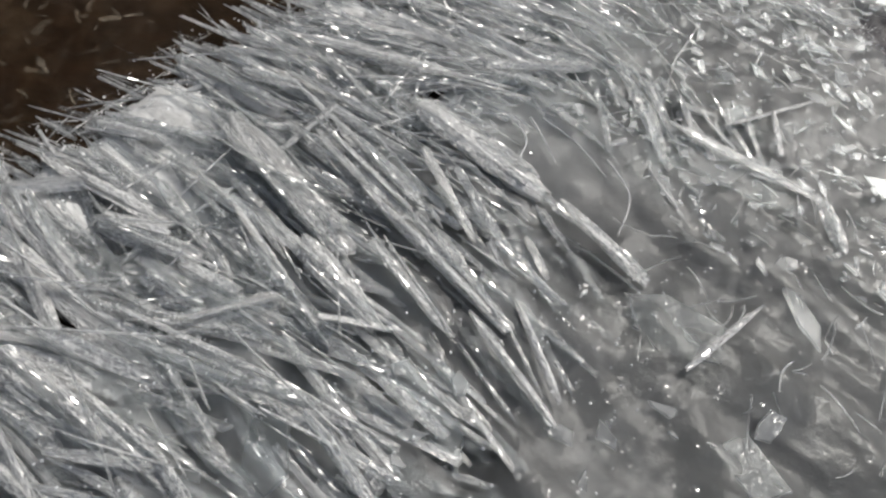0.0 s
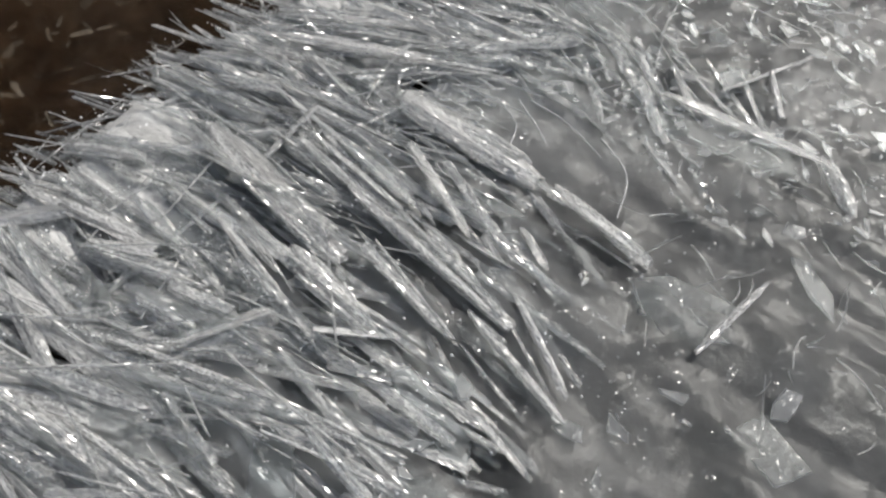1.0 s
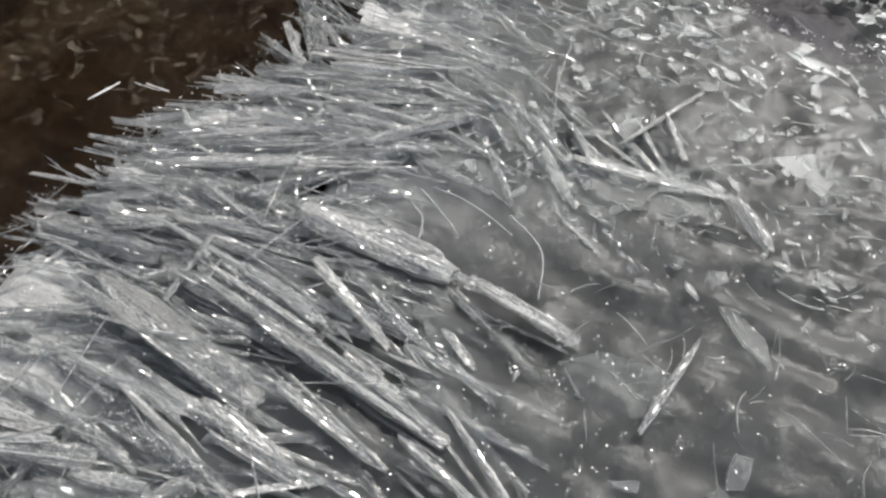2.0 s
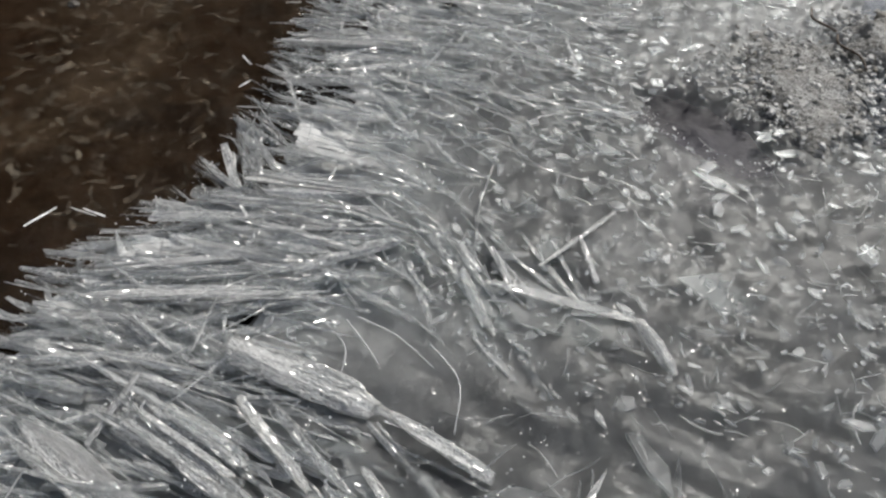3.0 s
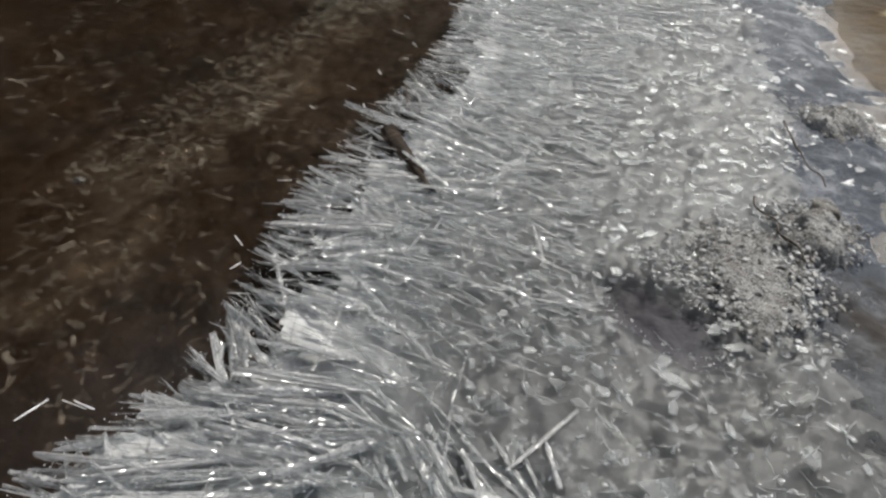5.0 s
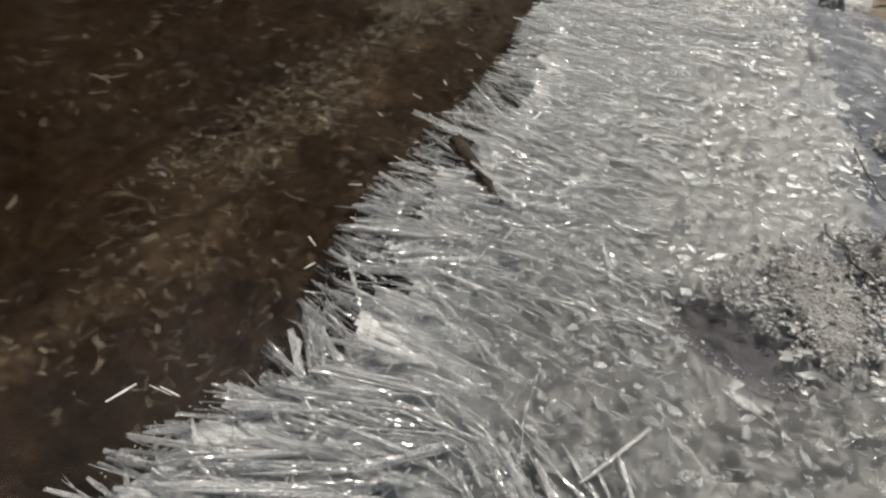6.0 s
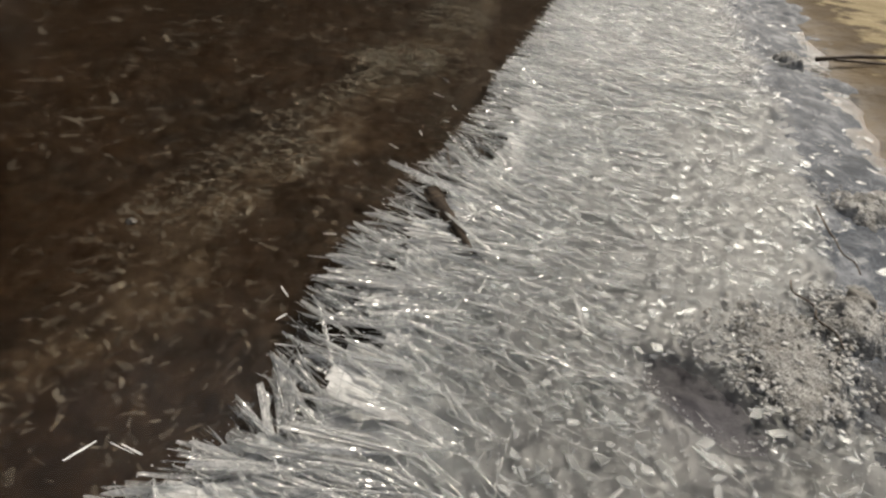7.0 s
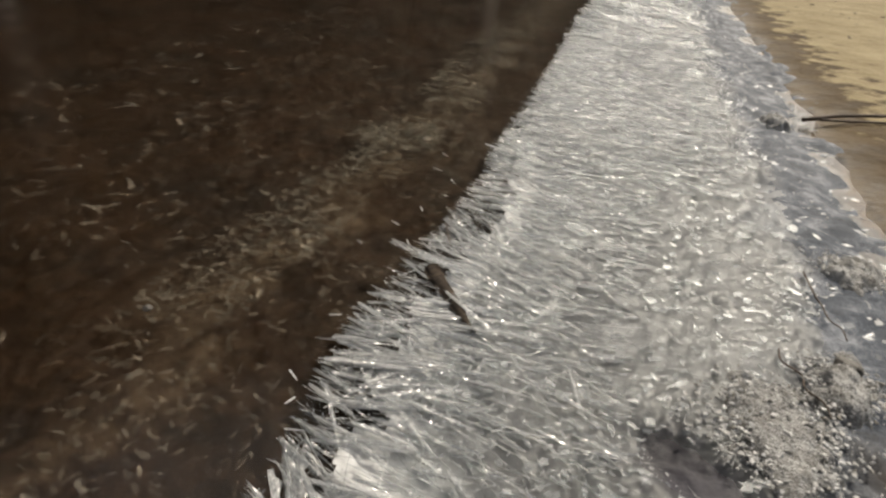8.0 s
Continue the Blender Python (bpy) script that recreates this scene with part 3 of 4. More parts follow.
FIELD = np.array([h for h in HEADINGS if -0.75 * h[2] + 0.66 * h[3] > 0.6] + [(0.30, 0.70, -0.86, 0.50), (0.45, 0.95, -0.9, 0.43), (0.75, 1.4, -0.9, 0.43), (1.3, 2.3, -0.9, 0.43), (0.35, 0.60, -0.85, 0.52), (0.6, 0.9, -0.9, 0.43)])


def heading_at(x, y):
    w = 1.0 / ((FIELD[:, 0] - x) ** 2 + (FIELD[:, 1] - y) ** 2 + 0.0003) ** 1.5
    fan = 0.42 * noise.noise((x * 22, y * 22, 4.0)) + 0.25 * noise.noise((x * 60, y * 60, 8.0))
    return math.atan2((w * FIELD[:, 3]).sum(), (w * FIELD[:, 2]).sum()) + fan


# places where the ice lies bare: the dark hollow, round the bark, a smooth clear window, two openings
BARE = [(0.284, 0.286, 0.044, 0.021, -66), (0.172, 0.523, 0.030, 0.010, -84), (0.078, 0.178, 0.044, 0.026, -48), (-0.098, 0.098, 0.015, 0.007, 10), (0.074, 0.330, 0.010, 0.006, -30)]


def bare(x, y):
    return any(oval(x, y, *row) < 0.9 for row in BARE)


def scatter(count, run_from, run_to, d_from, d_to, power=1.0):
    """Places along the band: x, y and the distance inland."""
    for _ in range(count):
        s = rng.uniform(run_from, run_to)
        d = d_from + (d_to - d_from) * rng.random() ** power
        x, y = float(np.interp(s, RUN, EDGE[:, 0])) + d * INLAND.x, float(np.interp(s, RUN, EDGE[:, 1])) + d * INLAND.y
        if not bare(x, y):
            yield x, y, d


# more crystals of their own among the large ones
for count, a, b, d0, d1, short, long_, wide in ((45, 0.36, 0.66, 0.015, 0.12, 30, 75, 5.0), (55, 0.66, 0.95, 0.0, 0.09, 25, 60, 3.8), (70, 0.95, 1.5, 0.0, 0.13, 30, 75, 4.2)):
    for x, y, d in scatter(count, a, b, d0, d1):
        h = heading_at(x, y) + rng.gauss(0, 0.16) + (rng.uniform(-1.3, 1.3) if rng.random() < 0.14 else 0)
        half = rng.uniform(short, long_) / 2
        inland = max(0.0, 0.0007 * half - d)
        x, y = x + inland * INLAND.x, y + inland * INLAND.y
        cx, cy = math.cos(h) * half, math.sin(h) * half
        ice_crystal(x * 1000 + cx, y * 1000 + cy, x * 1000 - cx, y * 1000 - cy, wide * rng.uniform(0.5, 1.3), rng.choice((1, 1, 2, 3)), rng.uniform(1.0, 5.5))

for x, y, d in scatter(40, 0.36, 0.74, 0.0, 0.10):
    h, half = rng.uniform(0, 6.28), rng.uniform(7, 19)
    ice_crystal(x * 1000 + half * math.cos(h), y * 1000 + half * math.sin(h), x * 1000 - half * math.cos(h), y * 1000 - half * math.sin(h), rng.uniform(1.0, 3.4), rng.choice((1, 1, 2)), rng.uniform(4.0, 8.0))

# the countless small needles between them
needles = Heap()
for count, a, b, d0, d1, power, longest, thick in ((480, 0.33, 0.95, 0.0, 0.14, 1.1, 0.045, 0.0036), (260, 0.30, 0.75, 0.03, 0.12, 1.0, 0.070, 0.0060),
                                                   (1900, 0.85, 1.5, 0.0, 0.22, 1.3, 0.050, 0.0032), (3200, 1.35, 2.4, 0.0, 0.32, 1.1, 0.080, 0.0042),
                                                   (1800, 2.3, 5.0, -0.01, 0.34, 1.0, 0.16, 0.014)):
    for x, y, d in scatter(count, a, b, d0, d1, power):
        if 0.75 < a < 1.0 and d < 0.055 and rng.random() < 0.55:
            continue
        h = heading_at(x, y) + rng.gauss(0, 0.20) + (rng.uniform(-1.2, 1.2) if rng.random() < 0.12 else 0)
        size = longest * rng.uniform(0.25, 1.0) * (1.0 if d < 0.12 else 0.6)
        verts, faces, uvs = blade(rng, size, thick * rng.uniform(0.35, 1.1), 5, 5, rng.uniform(0.35, 0.9), 0.2)
        inland = max(0.0, rng.uniform(0.34, 0.52) * size - d)
        x, y = x + inland * INLAND.x, y + inland * INLAND.y
        z = max(ice_height(x, y), -0.004) + rng.uniform(-0.002, 0.003)
        needles.add(verts, faces, uvs, pose(x - 0.5 * size * math.cos(h), y - 0.5 * size * math.sin(h), z, rng.uniform(-50, 50), rng.gauss(-1.0, 4.0), math.degrees(h)))

# blades frozen into the clear ice further in
for x, y, d in scatter(800, 0.30, 0.74, 0.03, 0.21):
    h, size = heading_at(x, y) + rng.gauss(0, 0.14), rng.uniform(0.018, 0.065)
    verts, faces, uvs = blade(rng, size, rng.uniform(0.0012, 0.0050), 5, 7, rng.uniform(0.3, 0.6), 0.15, 0.05)
    needles.add(verts, faces, uvs, pose(x - 0.5 * size * math.cos(h), y - 0.5 * size * math.sin(h), ice_height(x, y) + rng.uniform(-0.0035, 0.0005), rng.uniform(-30, 30), rng.gauss(0, 2.0), math.degrees(h)))
# thin bright filaments lying over the rest
for count, a, b, d0, d1, grow in ((420, 0.33, 0.80, 0.0, 0.16, 1.0), (1000, 0.80, 1.5, 0.0, 0.22, 1.0), (1500, 1.45, 2.6, 0.0, 0.32, 1.7)):
    for x, y, d in scatter(count, a, b, d0, d1):
        h = heading_at(x, y) + rng.gauss(0, 0.30) + (rng.uniform(-1.5, 1.5) if rng.random() < 0.2 else 0)
        size = rng.uniform(0.012, 0.055) * grow
        inland = max(0.0, 0.4 * size - d)
        x, y = x + inland * INLAND.x, y + inland * INLAND.y
        verts, faces, uvs = blade(rng, size, rng.uniform(0.0004, 0.0011) * grow, 4, 6, 0.8, 0.1, 0.08)
        needles.add(verts, faces, uvs, pose(x - 0.5 * size * math.cos(h), y - 0.5 * size * math.sin(h), max(ice_height(x, y), -0.004) + rng.uniform(0.002, 0.007), 0, rng.gauss(-1, 4), math.degrees(h)))
needles.done("ice_needles", ICE_MANY, "dense mat of thin glassy ice needles along the water's edge", "needle ice")

# rough frost grains on the crystals, white specks in place of sparkle
grains = Heap()
SHAPE = ((1, 0, 0), (-1, 0, 0), (0, 1, 0), (0, -1, 0), (0, 0, 1), (0, 0, -1))
SIDES = ((0, 2, 4), (2, 1, 4), (1, 3, 4), (3, 0, 4), (2, 0, 5), (1, 2, 5), (3, 1, 5), (0, 3, 5))


def grain(x, y, z, size):
    verts = [[c * size * rng.uniform(0.6, 1.3) for c in v] for v in SHAPE]
    grains.add(verts, SIDES, [(0, 0)] * 6, pose(x, y, z, rng.uniform(0, 360), rng.uniform(0, 360), rng.uniform(0, 360)))


for tip, root, width, blades in BUNDLES:
    if blades < 2:
        continue
    side = (tip - root).cross(Vector((0, 0, 1))).normalized()
    for _ in range(int(1100 * (tip - root).length * (0.4 + width * 90))):
        f, g = rng.random() ** 0.8, rng.uniform(-1, 1)
        p = root.lerp(tip, f * 0.95) + side * (g * width * 0.42)
        grain(p.x, p.y, p.z + width * 0.19 * (1 - g * g) + 0.0002, rng.uniform(0.00015, 0.0004))
for count, a, b, d0, d1, small, large in ((3000, 0.33, 0.9, 0.0, 0.25, 0.0002, 0.0006), (6000, 0.8, 1.6, 0.0, 0.36, 0.0003, 0.0007), (3000, 1.5, 2.6, 0.0, 0.36, 0.0006, 0.0014)):
    for x, y, d in scatter(count, a, b, d0, d1):
        grain(x, y, max(ice_height(x, y), -0.004) + rng.uniform(0.001, 0.005) * (1 if d < 0.15 else 0.4), rng.uniform(small, large))
grains.done("frost_grains", ICE_GRAIN, "white frost grains standing in for glitter on the needles and shore ice", "frost grains")

# crumbs and splinters of ice over the band
crumbs = Heap()
for count, a, b, d0, d1, small, large in ((1700, 0.60, 1.5, 0.10, 0.38, 0.001, 0.003), (1800, 1.4, 2.6, 0.15, 0.38, 0.0015, 0.005), (700, 2.5, 5.0, 0.15, 0.42, 0.006, 0.016)):
    for x, y, d in scatter(count, a, b, d0, d1):
        if y + 0.8 * x < 0.27:
            continue
        size = rng.uniform(small, large)
        verts, faces, uvs = blade(rng, size * rng.uniform(0.8, 1.8), size * rng.uniform(0.5, 1.0), 5, 3, rng.uniform(0.2, 0.6), 0.35)
        crumbs.add(verts, faces, uvs, pose(x, y, ice_height(x, y) + rng.uniform(-0.0015, 0.001), rng.uniform(-30, 30), rng.uniform(-30, 15), rng.uniform(0, 360)))
crumbs.done("ice_splinters", ICE_CRUMB, "loose glittering ice splinters and crumbs on the shore ice", "ice splinters")

# broken plates of ice: large ones each by itself, then the countless small ones
def shard(length, width, thick):
    """A thin angular plate with bevelled edges: verts and faces."""
    n = rng.choice((4, 4, 5, 6))
    start = rng.uniform(0, 6.28)
    rim = []
    for i in range(n):
        a, r = start + 6.2832 * (i + rng.uniform(-0.25, 0.25)) / n, rng.uniform(0.75, 1.2)
        rim.append((r * length / 2 * math.cos(a), r * width / 2 * math.sin(a)))
    lip = thick * 0.6
    inner = [(a * (1 - lip / (abs(a) + lip)), b * (1 - lip / (abs(b) + lip))) for a, b in rim]
    bend = rng.uniform(-0.05, 0.05)
    verts = [(a, b, 0) for a, b in rim] + [(a, b, thick + bend * a) for a, b in inner]
    faces = [tuple(range(n))[::-1], tuple(range(n, 2 * n))] + [(i, (i + 1) % n, n + (i + 1) % n, n + i) for i in range(n)]
    return verts, faces


def ice_shard(x, y, length, width, turn, pitch, roll, lift, label):
    verts, faces = shard(length, width, rng.uniform(0.0006, 0.0012))
    me = mesh_of("ice_shard", verts, faces, ICE_SHARD)
    ob = tagged(new("ice_shard", me), label, "ice shard", group="broken ice shards")
    ob.location = (x, y, ice_height(x, y) + lift)
    ob.rotation_euler = (radians(roll), radians(pitch), radians(turn))


for count, a, b, d0, d1, small, large in ((36, 0.30, 0.75, 0.13, 0.34, 0.016, 0.05), (90, 0.70, 1.30, 0.10, 0.34, 0.008, 0.026)):
    for x, y, d in scatter(count, a, b, d0, d1):
        size = rng.uniform(small, large) * rng.uniform(0.6, 1.0)
        ice_shard(x, y, size, size * rng.uniform(0.25, 0.7), math.degrees(heading_at(x, y)) + rng.gauss(0, 25), rng.gauss(0, 3), rng.gauss(0, 5), rng.uniform(-0.0022, 0.0),
                  "long milky shard of broken ice in the shore ice" if size > 0.02 else "small angular clear shard of broken ice")

shards = Heap()
for count, a, b, d0, d1, small, large in ((2000, 0.66, 1.30, 0.08, 0.38, 0.003, 0.012), (140, 0.28, 0.62, 0.10, 0.34, 0.003, 0.014), (1500, 1.25, 2.4, 0.10, 0.36, 0.004, 0.016), (900, 2.3, 4.5, 0.10, 0.38, 0.014, 0.05), (700, 1.1, 2.4, 0.34, 0.50, 0.004, 0.016)):
    for x, y, d in scatter(count, a, b, d0, d1):
        size = small + (large - small) * rng.random() ** 2
        verts, faces = shard(size, size * rng.uniform(0.2, 0.8), rng.uniform(0.0004, 0.0008) * (1 + 25 * size))
        h = math.degrees(heading_at(x, y)) + rng.gauss(0, 45)
        shards.add(verts, faces, [(0, 0)] * len(verts), pose(x, y, ice_height(x, y) + rng.uniform(-0.0015, 0.0012), rng.gauss(0, 16), rng.gauss(0, 10), h))
shards.done("ice_shards", ICE_RIM, "countless small angular glittering splinters of broken ice", "ice shards")

# rough frost crumbs heaped on the dirty patches
frost = Heap()
for cx, cy, wide in ((0.360, 0.306, 0.085), (0.452, 0.340, 0.050), (0.615, 0.490, 0.055)):
    for _ in range(int(19000 * wide)):
        x, y, size = cx + rng.gauss(0, 0.5) * wide, cy + rng.gauss(0, 0.5) * wide, 0.0018 + 0.0045 * rng.random() ** 2
        if oval(x, y, *HOLLOWS[0]) < 1.15 or math.hypot(x - cx, y - cy) > 0.9 * wide * rng.uniform(0.7, 1.0):
            continue
        verts, faces = shard(size, size * rng.uniform(0.4, 1.0), size * rng.uniform(0.15, 0.3))
        frost.add(verts, faces, [(0, 0)] * len(verts), pose(x, y, ice_height(x, y) + rng.uniform(0.0005, 0.0055), rng.gauss(0, 14), rng.gauss(0, 14), rng.uniform(0, 360)))
frost.done("frost_crumbs", FROST, "rough grey-white frost crumbs heaped on dirty ice", "frost crumbs")

# curled hair-thin ice threads over the crumbled ice
threads = Heap()
for x, y, d in scatter(1300, 0.6, 1.5, 0.08, 0.38):
    size = rng.uniform(0.004, 0.018)
    verts, faces, uvs = blade(rng, size, rng.uniform(0.0004, 0.0009), 4, 7, 0.8, 0.15, 0.5)
    threads.add(verts, faces, uvs, pose(x, y, ice_height(x, y) + rng.uniform(0.0005, 0.003), 0, rng.gauss(-4, 9), rng.uniform(0, 360)))
threads.done("ice_threads", ICE_RIM, "fine curled white ice threads on crumbled shore ice", "ice threads")

# flakes of skim ice in the water
flakes = Heap()
for count, a, b, d0, d1, small, large in ((2600, 0.3, 1.5, -0.17, 0.0, 0.003, 0.012), (1500, 0.2, 1.8, -0.45, -0.15, 0.004, 0.018), (2400, 0.9, 1.5, -0.19, -0.09, 0.003, 0.014),
                                          (6500, 1.35, 3.4, -0.21, -0.08, 0.006, 0.022), (1500, 1.35, 3.4, -0.09, 0.0, 0.005, 0.014), (1100, 1.0, 3.0, -0.75, -0.28, 0.008, 0.032)):
    for x, y, d in scatter(count, a, b, d0, d1):
        if noise.noise((x * 9, y * 9, 2.0)) + rng.uniform(-0.5, 0.5) < -0.12:
            continue
        size = rng.uniform(small, large)
        verts, faces, uvs = blade(rng, size, size * rng.uniform(0.06, 0.5), 6, 5, 0.12, 0.5, 0.5)
        flakes.add(verts, faces, uvs, pose(x, y, -0.008 - rng.random() * (0.008 if d > -0.2 else 0.022), rng.uniform(-12, 12), rng.uniform(-12, 12), math.degrees(heading_at(x, y)) + rng.gauss(0, 60)))
flakes.done("skim_flakes", FLAKE, "pale brown flakes of skim ice floating under the water", "ice flakes")


# a few bright slivers that lie on the water by the edge
for x, y, d in scatter(14, 0.60, 1.35, -0.06, -0.004):
    size = rng.uniform(0.007, 0.018)
    ob = new("ice_sliver", mesh_of("ice_sliver", *blade(rng, size, rng.uniform(0.0005, 0.0013), 5, 6, 0.5, 0.3)[:2], ICE_GRAIN))
    tagged(ob, "thin bright ice sliver floating on brown water", "ice sliver", group="slivers on the water")
    ob.location, ob.rotation_euler = (x, y, -0.0056), (0, rng.uniform(-0.05, 0.02), heading_at(x, y) + rng.gauss(0, 0.5))


# ---- dirty ice, stone, bark, twig ----
def mound(name, label, category, cx, cy, a, b, turn, height, material, seed, clods=0, base=-0.012):
    """A low lump with a ragged outline that rises out of the ice, with clods on it."""
    n = 64
    u, v = np.meshgrid(np.linspace(-1.35, 1.35, n), np.linspace(-1.35, 1.35, n))
    c, s = math.cos(radians(turn)), math.sin(radians(turn))
    x, y = cx + a * u * c - b * v * s, cy + a * u * s + b * v * c
    r = np.hypot(u, v) + 0.38 * fbm(x, y, 35.0, 4, seed)
    d, _ = across(x.ravel(), y.ravel())
    z = ice_level(x, y, d.reshape(x.shape)) + base + (height - base) * (1 - smooth(0.25, 1.2, r))
    for row in HOLLOWS:
        z -= 0.022 * (1 - smooth(0.5, 2.1, oval(x, y, *row) + 0.3 * fbm(x, y, 60.0, 4, 3.0)))
    z += 0.005 * fbm(x, y, 70.0, 5, seed) * (1 - smooth(0.9, 1.3, r)) + 0.002 * crystal(x, y, 150.0, seed)
    top = thing(name, label, category)
    body = under(sheet("crust", x, y, z, material, keep=(r[:-1, :-1] < 1.22)), top)
    for _ in range(clods):
        i, j = rng.randrange(6, n - 6), rng.randrange(6, n - 6)
        if r[i, j] < 1.1:
            ob = under(new("clod", CLODS[rng.randrange(len(CLODS))]), top)
            ob.location = (x[i, j], y[i, j], z[i, j] - 0.0005)
            ob.rotation_euler = (rng.uniform(-0.5, 0.5), rng.uniform(-0.5, 0.5), rng.uniform(0, 6.28))
            ob.scale = [rng.uniform(0.25, 0.9) for _ in range(3)]
    return top


def clod_mesh(seed, material):
    bm = bmesh.new()
    bmesh.ops.create_icosphere(bm, subdivisions=2, radius=0.0042)
    for v in bm.verts:
        v.co *= 1 + 0.7 * noise.noise(v.co * 260 + Vector((seed, 0, 0)))
        v.co.z *= 0.55
    me = bpy.data.meshes.new("clod")
    bm.to_mesh(me)
    bm.free()
    me.materials.append(material)
    return me


CLODS = [clod_mesh(k * 3.7, (ICE_GRIT, ICE_GRIT, ICE_RIM)[k % 3]) for k in range(6)]
mound("dirty_ice", "pale gritty lump of sand-speckled frost in the shore ice", "dirty ice", 0.360, 0.306, 0.088, 0.056, 58, 0.005, ICE_GRIT, 1.0, 150)
mound("dirty_ice", "brown-flecked gritty frost ridge beside a dark stone", "dirty ice", 0.452, 0.340, 0.056, 0.032, 40, 0.010, ICE_GRIT, 5.0, 70)
mound("dirty_ice", "low gritty frost lump near the slush", "dirty ice", 0.615, 0.490, 0.060, 0.036, 35, 0.010, ICE_GRIT, 9.0, 70)
mound("dirty_ice", "small brownish gritty lump at the edge of slush", "dirty ice", 0.90, 0.96, 0.055, 0.030, 50, 0.012, ICE_GRIT, 13.0, 20)



def stone(x, y, z, size, seed, label):
    bm = bmesh.new()
    bmesh.ops.create_icosphere(bm, subdivisions=3, radius=size)
    for v in bm.verts:
        v.co *= 1 + 0.35 * noise.noise(v.co * (1.3 / size) + Vector((seed, 0, 0)))
        v.co.z *= 0.6
    me = bpy.data.meshes.new("stone")
    bm.to_mesh(me)
    bm.free()
    me.materials.append(STONE)
    ob = tagged(new("stone", me), label, "stone")
    ob.location = (x, y, z)
    return ob


stone(0.475, 0.357, 0.008, 0.011, 2.0, "dark wet stone on gritty frost")
stone(-0.076, 0.540, -0.006, 0.0042, 6.0, "small black pebble frozen at the water surface")


def tube(name, points, radius, material, thin=0.6, sides=8):
    """A tapering stem through a few points."""
    pts = [Vector(p) for p in points]
    steps = 40
    verts, faces, uvs = [], [], []
    for i in range(steps):
        f = i / (steps - 1) * (len(pts) - 1)
        k = min(int(f), len(pts) - 2)
        g = f - k
        p0, p1, p2, p3 = pts[max(k - 1, 0)], pts[k], pts[k + 1], pts[min(k + 2, len(pts) - 1)]
        c = 0.5 * (2 * p1 + (p2 - p0) * g + (2 * p0 - 5 * p1 + 4 * p2 - p3) * g * g + (3 * p1 - p0 - 3 * p2 + p3) * g ** 3)
        along = (p2 - p1).normalized()
        side = along.cross(Vector((0, 0, 1))).normalized()
        up = side.cross(along)
        r = radius * (1 - (1 - thin) * i / steps) * (1 + 0.12 * noise.noise(c * 200))
        for j in range(sides):
            a = 6.2832 * j / sides
            verts.append(c + side * (r * math.cos(a)) + up * (r * math.sin(a)))
            uvs.append((i * 0.01, j * 0.01))
    for i in range(steps - 1):
        for j in range(sides):
            a, b = i * sides + j, i * sides + (j + 1) % sides
            faces.append((a, b, b + sides, a + sides))
    faces.append(tuple(range(sides))[::-1])
    faces.append(tuple(range((steps - 1) * sides, steps * sides)))
    return new(name, mesh_of(name, verts, faces, material, uvs, False))


twig = thing("twig", "thin dark forked twig lying on wet sand and ice", "twig", (0, 0, 0))
under(tube("stem", [(0.975, 0.975, 0.004), (1.00, 0.965, 0.010), (1.05, 0.965, 0.014), (1.14, 0.950, 0.018), (1.30, 0.930, 0.02), (1.5, 0.95, 0.03)], 0.0045, TWIG), twig)
under(tube("side_shoot", [(1.00, 0.962, 0.008), (1.06, 0.945, 0.010), (1.14, 0.925, 0.012), (1.25, 0.88, 0.014)], 0.0026, TWIG), twig)


def bark_chip():
    """A curled strip of bark, stuck slanting in the needles."""
    n, m = 26, 9
    verts, faces = [], []
    for shell in (0, 1):
        for i in range(n):
            f = i / (n - 1)
            wide = 0.0040 * (1.0 - 0.7 * f) * (0.7 + 0.3 * float(smooth(0, 0.06, np.array(f)))) * (1 + 0.45 * noise.noise((f * 6, 2.0, 1.0)))
            for j in range(m):
                g = j / (m - 1) * 2 - 1
                bump = noise.noise((f * 14, g * 3, 3.0)) + 0.6 * noise.noise((f * 40, g * 6, 9.0))
                verts.append((0.100 * f + 0.012 * bump * abs(g), wide * 2 * g * (1 + 0.25 * bump), -0.0022 * g * g + 0.0006 * bump - 0.0022 * shell + 0.004 * (1 - f) ** 2))
    for shell in (0, 1):
        for i in range(n - 1):
            for j in range(m - 1):
                a = shell * n * m + i * m + j
                q = (a, a + 1, a + m + 1, a + m)
                faces.append(q if not shell else q[::-1])
    rim = [i * m for i in range(n)] + [(n - 1) * m + j for j in range(1, m)] + [i * m + m - 1 for i in range(n - 2, -1, -1)] + [j for j in range(m - 2, 0, -1)]
    for a, b in zip(rim, rim[1:] + rim[:1]):
        faces.append((b, a, a + n * m, b + n * m))
    ob = tagged(new("bark_chip", mesh_of("bark_chip", verts, faces, BARK, None, False)), "dark brown curled strip of bark frozen among ice needles", "bark")
    ob.location = (0.170, 0.548, 0.0105)
    ob.rotation_euler = (0.25, 0, math.atan2(0.436 - 0.552, 0.183 - 0.170))


bark_chip()

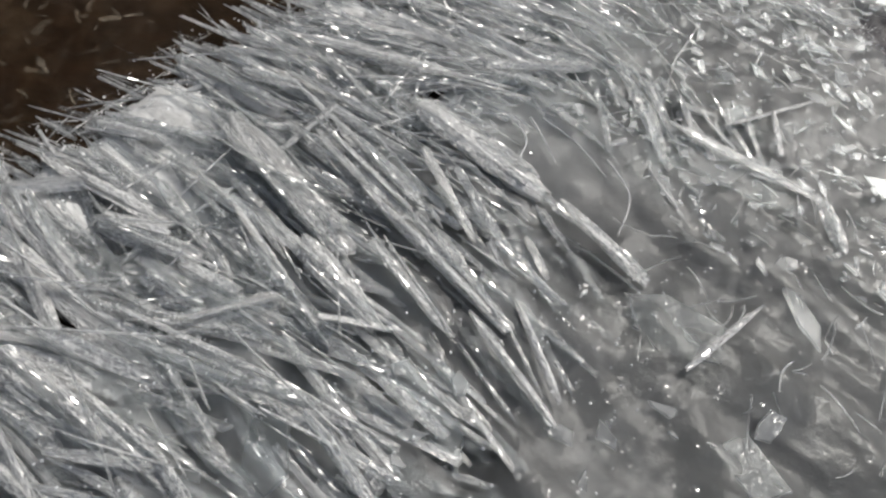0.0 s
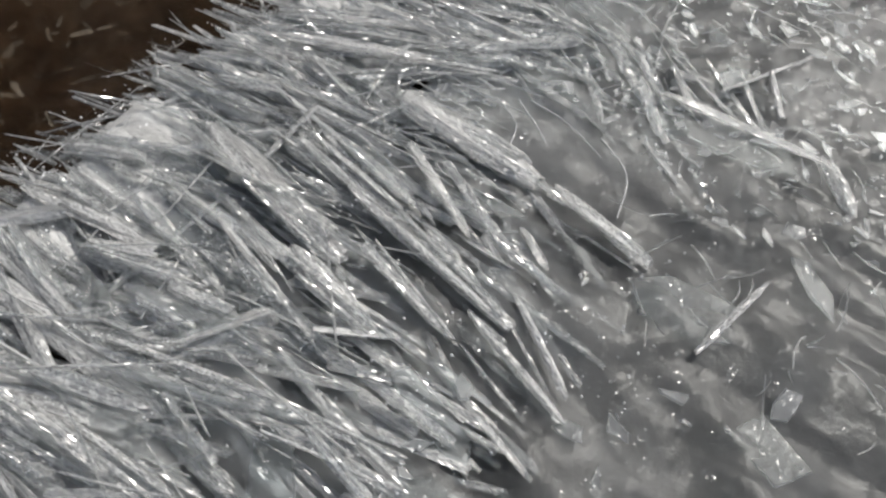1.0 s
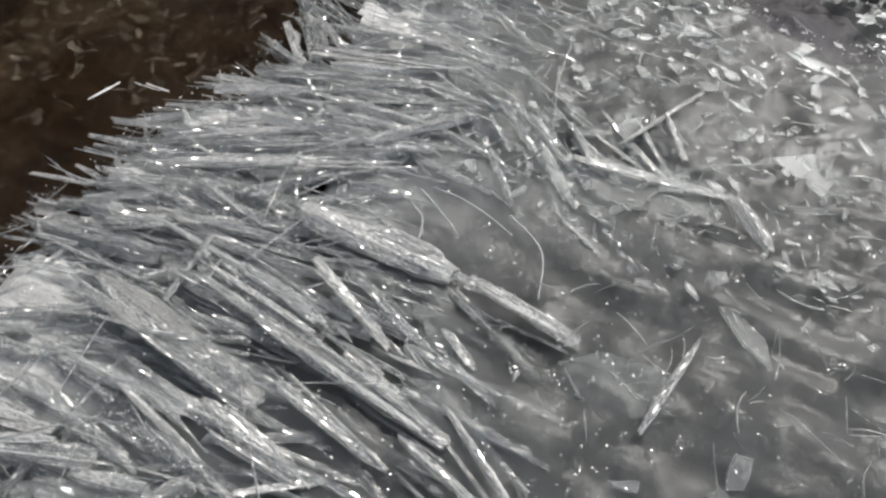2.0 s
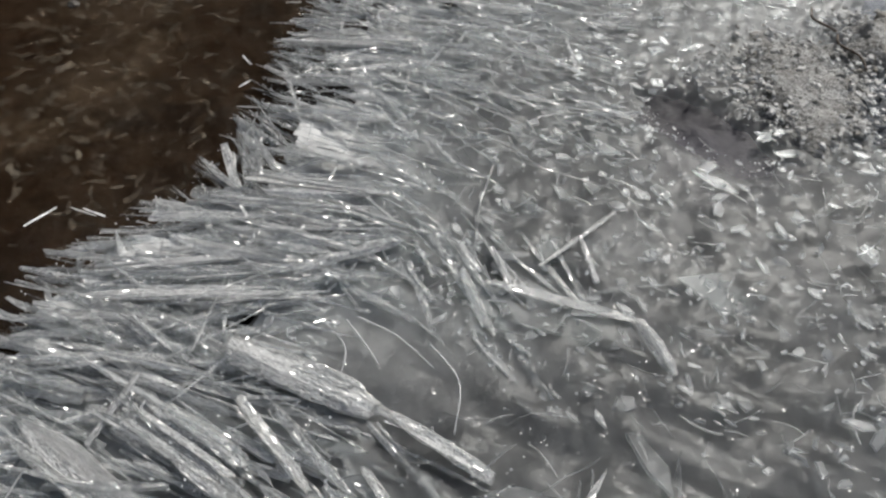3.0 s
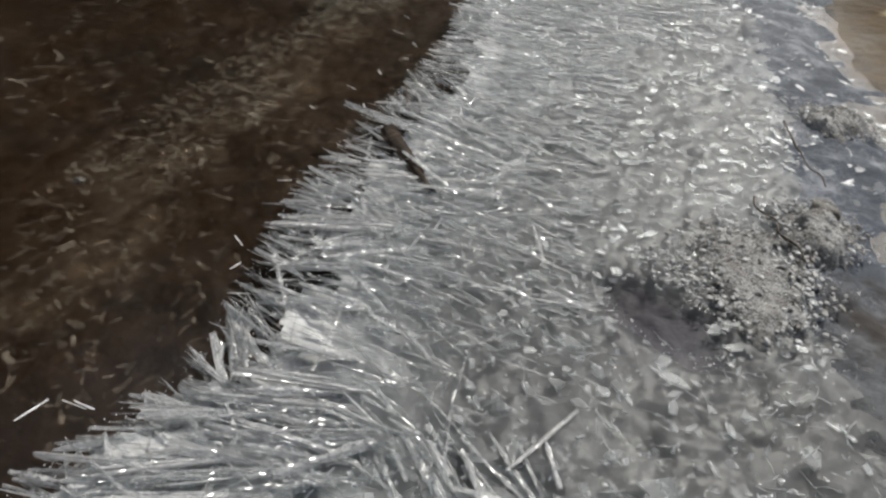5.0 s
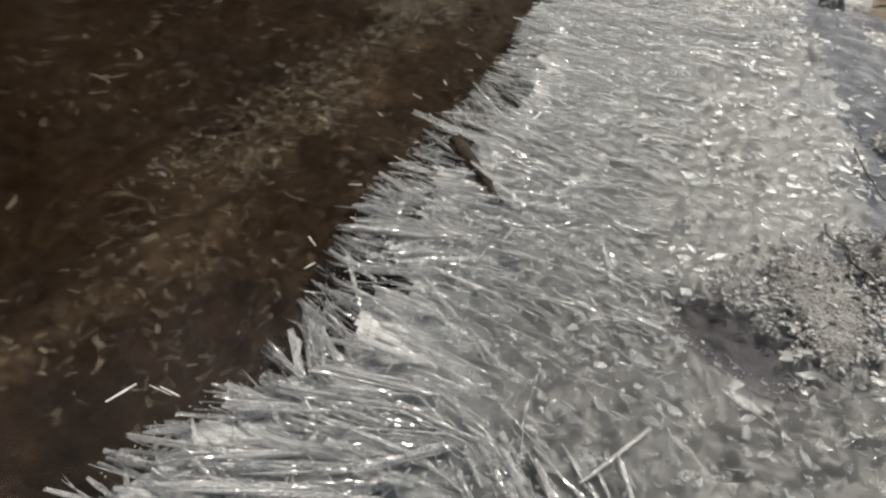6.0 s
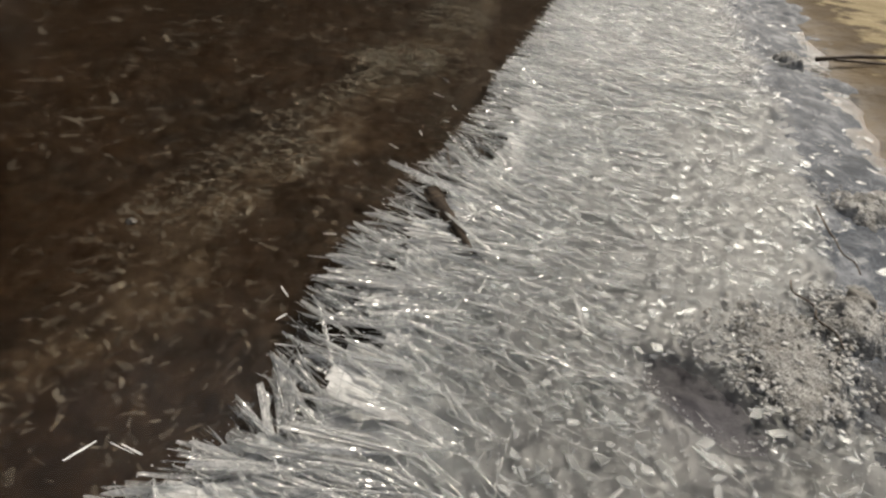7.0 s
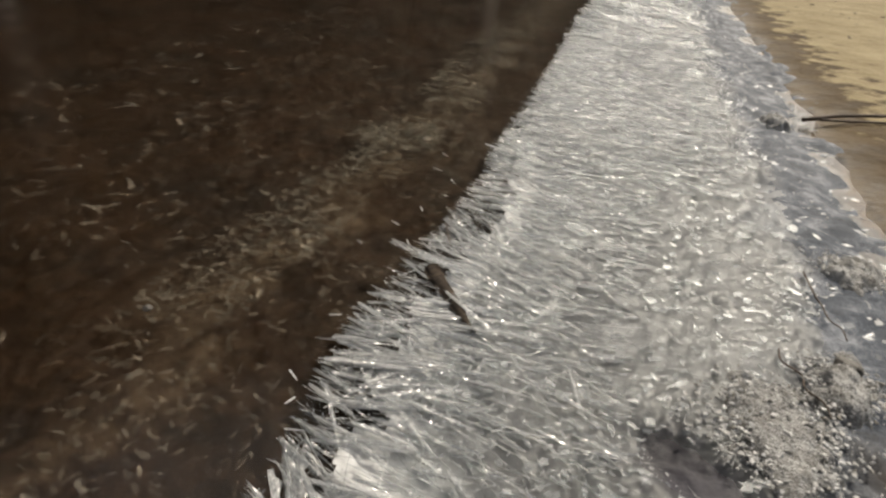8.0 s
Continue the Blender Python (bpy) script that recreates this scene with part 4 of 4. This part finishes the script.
def ice_plate(x, y, length, width, turn, tilt, label):
    """A thin slab of clear ice with broken edges."""
    n = 6
    rim = []
    for i in range(n):
        a = 6.2832 * i / n
        r = rng.uniform(0.8, 1.25)
        rim.append((r * length / 2 * math.copysign(abs(math.cos(a)) ** 0.7, math.cos(a)), r * width / 2 * math.copysign(abs(math.sin(a)) ** 0.7, math.sin(a))))
    thick = 0.0016
    verts = [(a, b, 0) for a, b in rim] + [(a * 0.97, b * 0.97, thick) for a, b in rim]
    faces = [tuple(range(n))[::-1], tuple(range(n, 2 * n))] + [(i, (i + 1) % n, n + (i + 1) % n, n + i) for i in range(n)]
    ob = tagged(new("ice_plate", mesh_of("ice_plate", verts, faces, ICE_GLAZE)), label, "ice plate", group="ice plates")
    ob.location = (x, y, ice_height(x, y) - 0.0022)
    ob.rotation_euler = (radians(tilt), radians(-tilt * 0.6), radians(turn))


ice_plate(0.150, 0.183, 0.058, 0.026, -36, -3, "smooth milky plate of broken ice in the shore ice")
ice_plate(0.118, 0.206, 0.040, 0.018, -50, -4, "narrow milky ice plate tilted in the shore ice")
# two dark tubes that stand in for dark cracks, then one real plant stem
for points, label in ((((0.548, 0.492), (0.536, 0.470), (0.524, 0.447), (0.520, 0.436), (0.509, 0.414), (0.511, 0.402), (0.502, 0.386)), "thin dark strand drawn for a crooked crack in the ice"),
                      (((0.428, 0.384), (0.419, 0.370), (0.423, 0.352), (0.414, 0.338), (0.417, 0.322), (0.410, 0.307)), "dark crooked strand drawn for a crack along a gritty ridge"),
                      (((0.216, 0.658), (0.212, 0.640), (0.207, 0.618), (0.201, 0.590)), "short dark plant stem standing among ice needles")):
    tagged(tube("plant_stem", [(x, y, ice_height(x, y) + 0.005) for x, y in points], 0.0010, TWIG, 0.6, 6), label, "plant stem")

# thin white cracks in the clear ice
for points in (((0.065, 0.203), (0.078, 0.190), (0.088, 0.172)), ((0.090, 0.182), (0.096, 0.163), (0.088, 0.143)), ((0.051, 0.205), (0.057, 0.190), (0.053, 0.178)), ((0.060, 0.203), (0.066, 0.186), (0.068, 0.178))):
    tagged(tube("ice_crack", [(x, y, ice_height(x, y) + 0.0022) for x, y in points], 0.00045, CRACK, 0.5, 5), "fine curved white crack line in clear ice", "ice crack")


# bits of dry plant litter on the sand
litter = Heap()
for x, y, d in scatter(170, 1.2, 4.2, 0.58, 1.5):
    z = -0.034 + 0.040 * float(smooth(0.30, 0.62, np.array(d))) + 0.03 * max(d - 0.6, 0)
    size = rng.uniform(0.004, 0.022)
    verts, faces, uvs = blade(rng, size, size * rng.uniform(0.08, 0.3), 5, 4, 0.5, 0.3, 0.3)
    litter.add(verts, faces, uvs, pose(x, y, z + 0.003, rng.uniform(-20, 20), rng.uniform(-8, 8), rng.uniform(0, 360)))
litter.done("plant_litter", TWIG, "dark bits of dry plant litter scattered on sand", "plant litter")


# ---- the far shore, seen in the water alone ----
def wood_edge():
    n = 90
    verts, faces = [], []
    for i in range(n):
        a = radians(-160 + 195 * i / (n - 1))
        r = 26 + 2.0 * math.sin(i * 1.7)
        top = 24 + 4.0 * noise.noise((i * 0.9, 0, 0)) + 1.2 * noise.noise((i * 3.1, 5, 0))
        for z in (-0.5, top * 0.5, top):
            verts.append((r * math.sin(a), r * math.cos(a), z))
    for i in range(n - 1):
        for j in range(2):
            a = i * 3 + j
            faces.append((a, a + 1, a + 4, a + 3))
    return tagged(new("backdrop", mesh_of("backdrop", verts, faces, FOREST)), "dark conifer wood on the far shore", "backdrop", kind="structure")


wood_edge()
for tx, ty, r in ((-5.2, 16.5, 0.22), (5.6, 16.0, 0.2)):
    tree = thing("bare_tree", "pale bare tree trunk on the far shore", "tree", (0, 0, 0), group="trees on the far shore")
    under(tube("trunk", [(tx, ty, -0.2), (tx + 0.05, ty, 2), (tx + 0.15, ty, 4), (tx + 0.1, ty, 8)], r, TRUNK), tree)
    for k in range(7):
        a, z = k * 2.4, 3.0 + k * 0.6
        under(tube("limb", [(tx + 0.1, ty, z), (tx + 0.1 + 0.9 * math.cos(a), ty + 0.9 * math.sin(a), z + 0.7), (tx + 0.1 + 1.5 * math.cos(a), ty + 1.5 * math.sin(a), z + 1.6)], 0.05, TRUNK, 0.3, 6), tree)
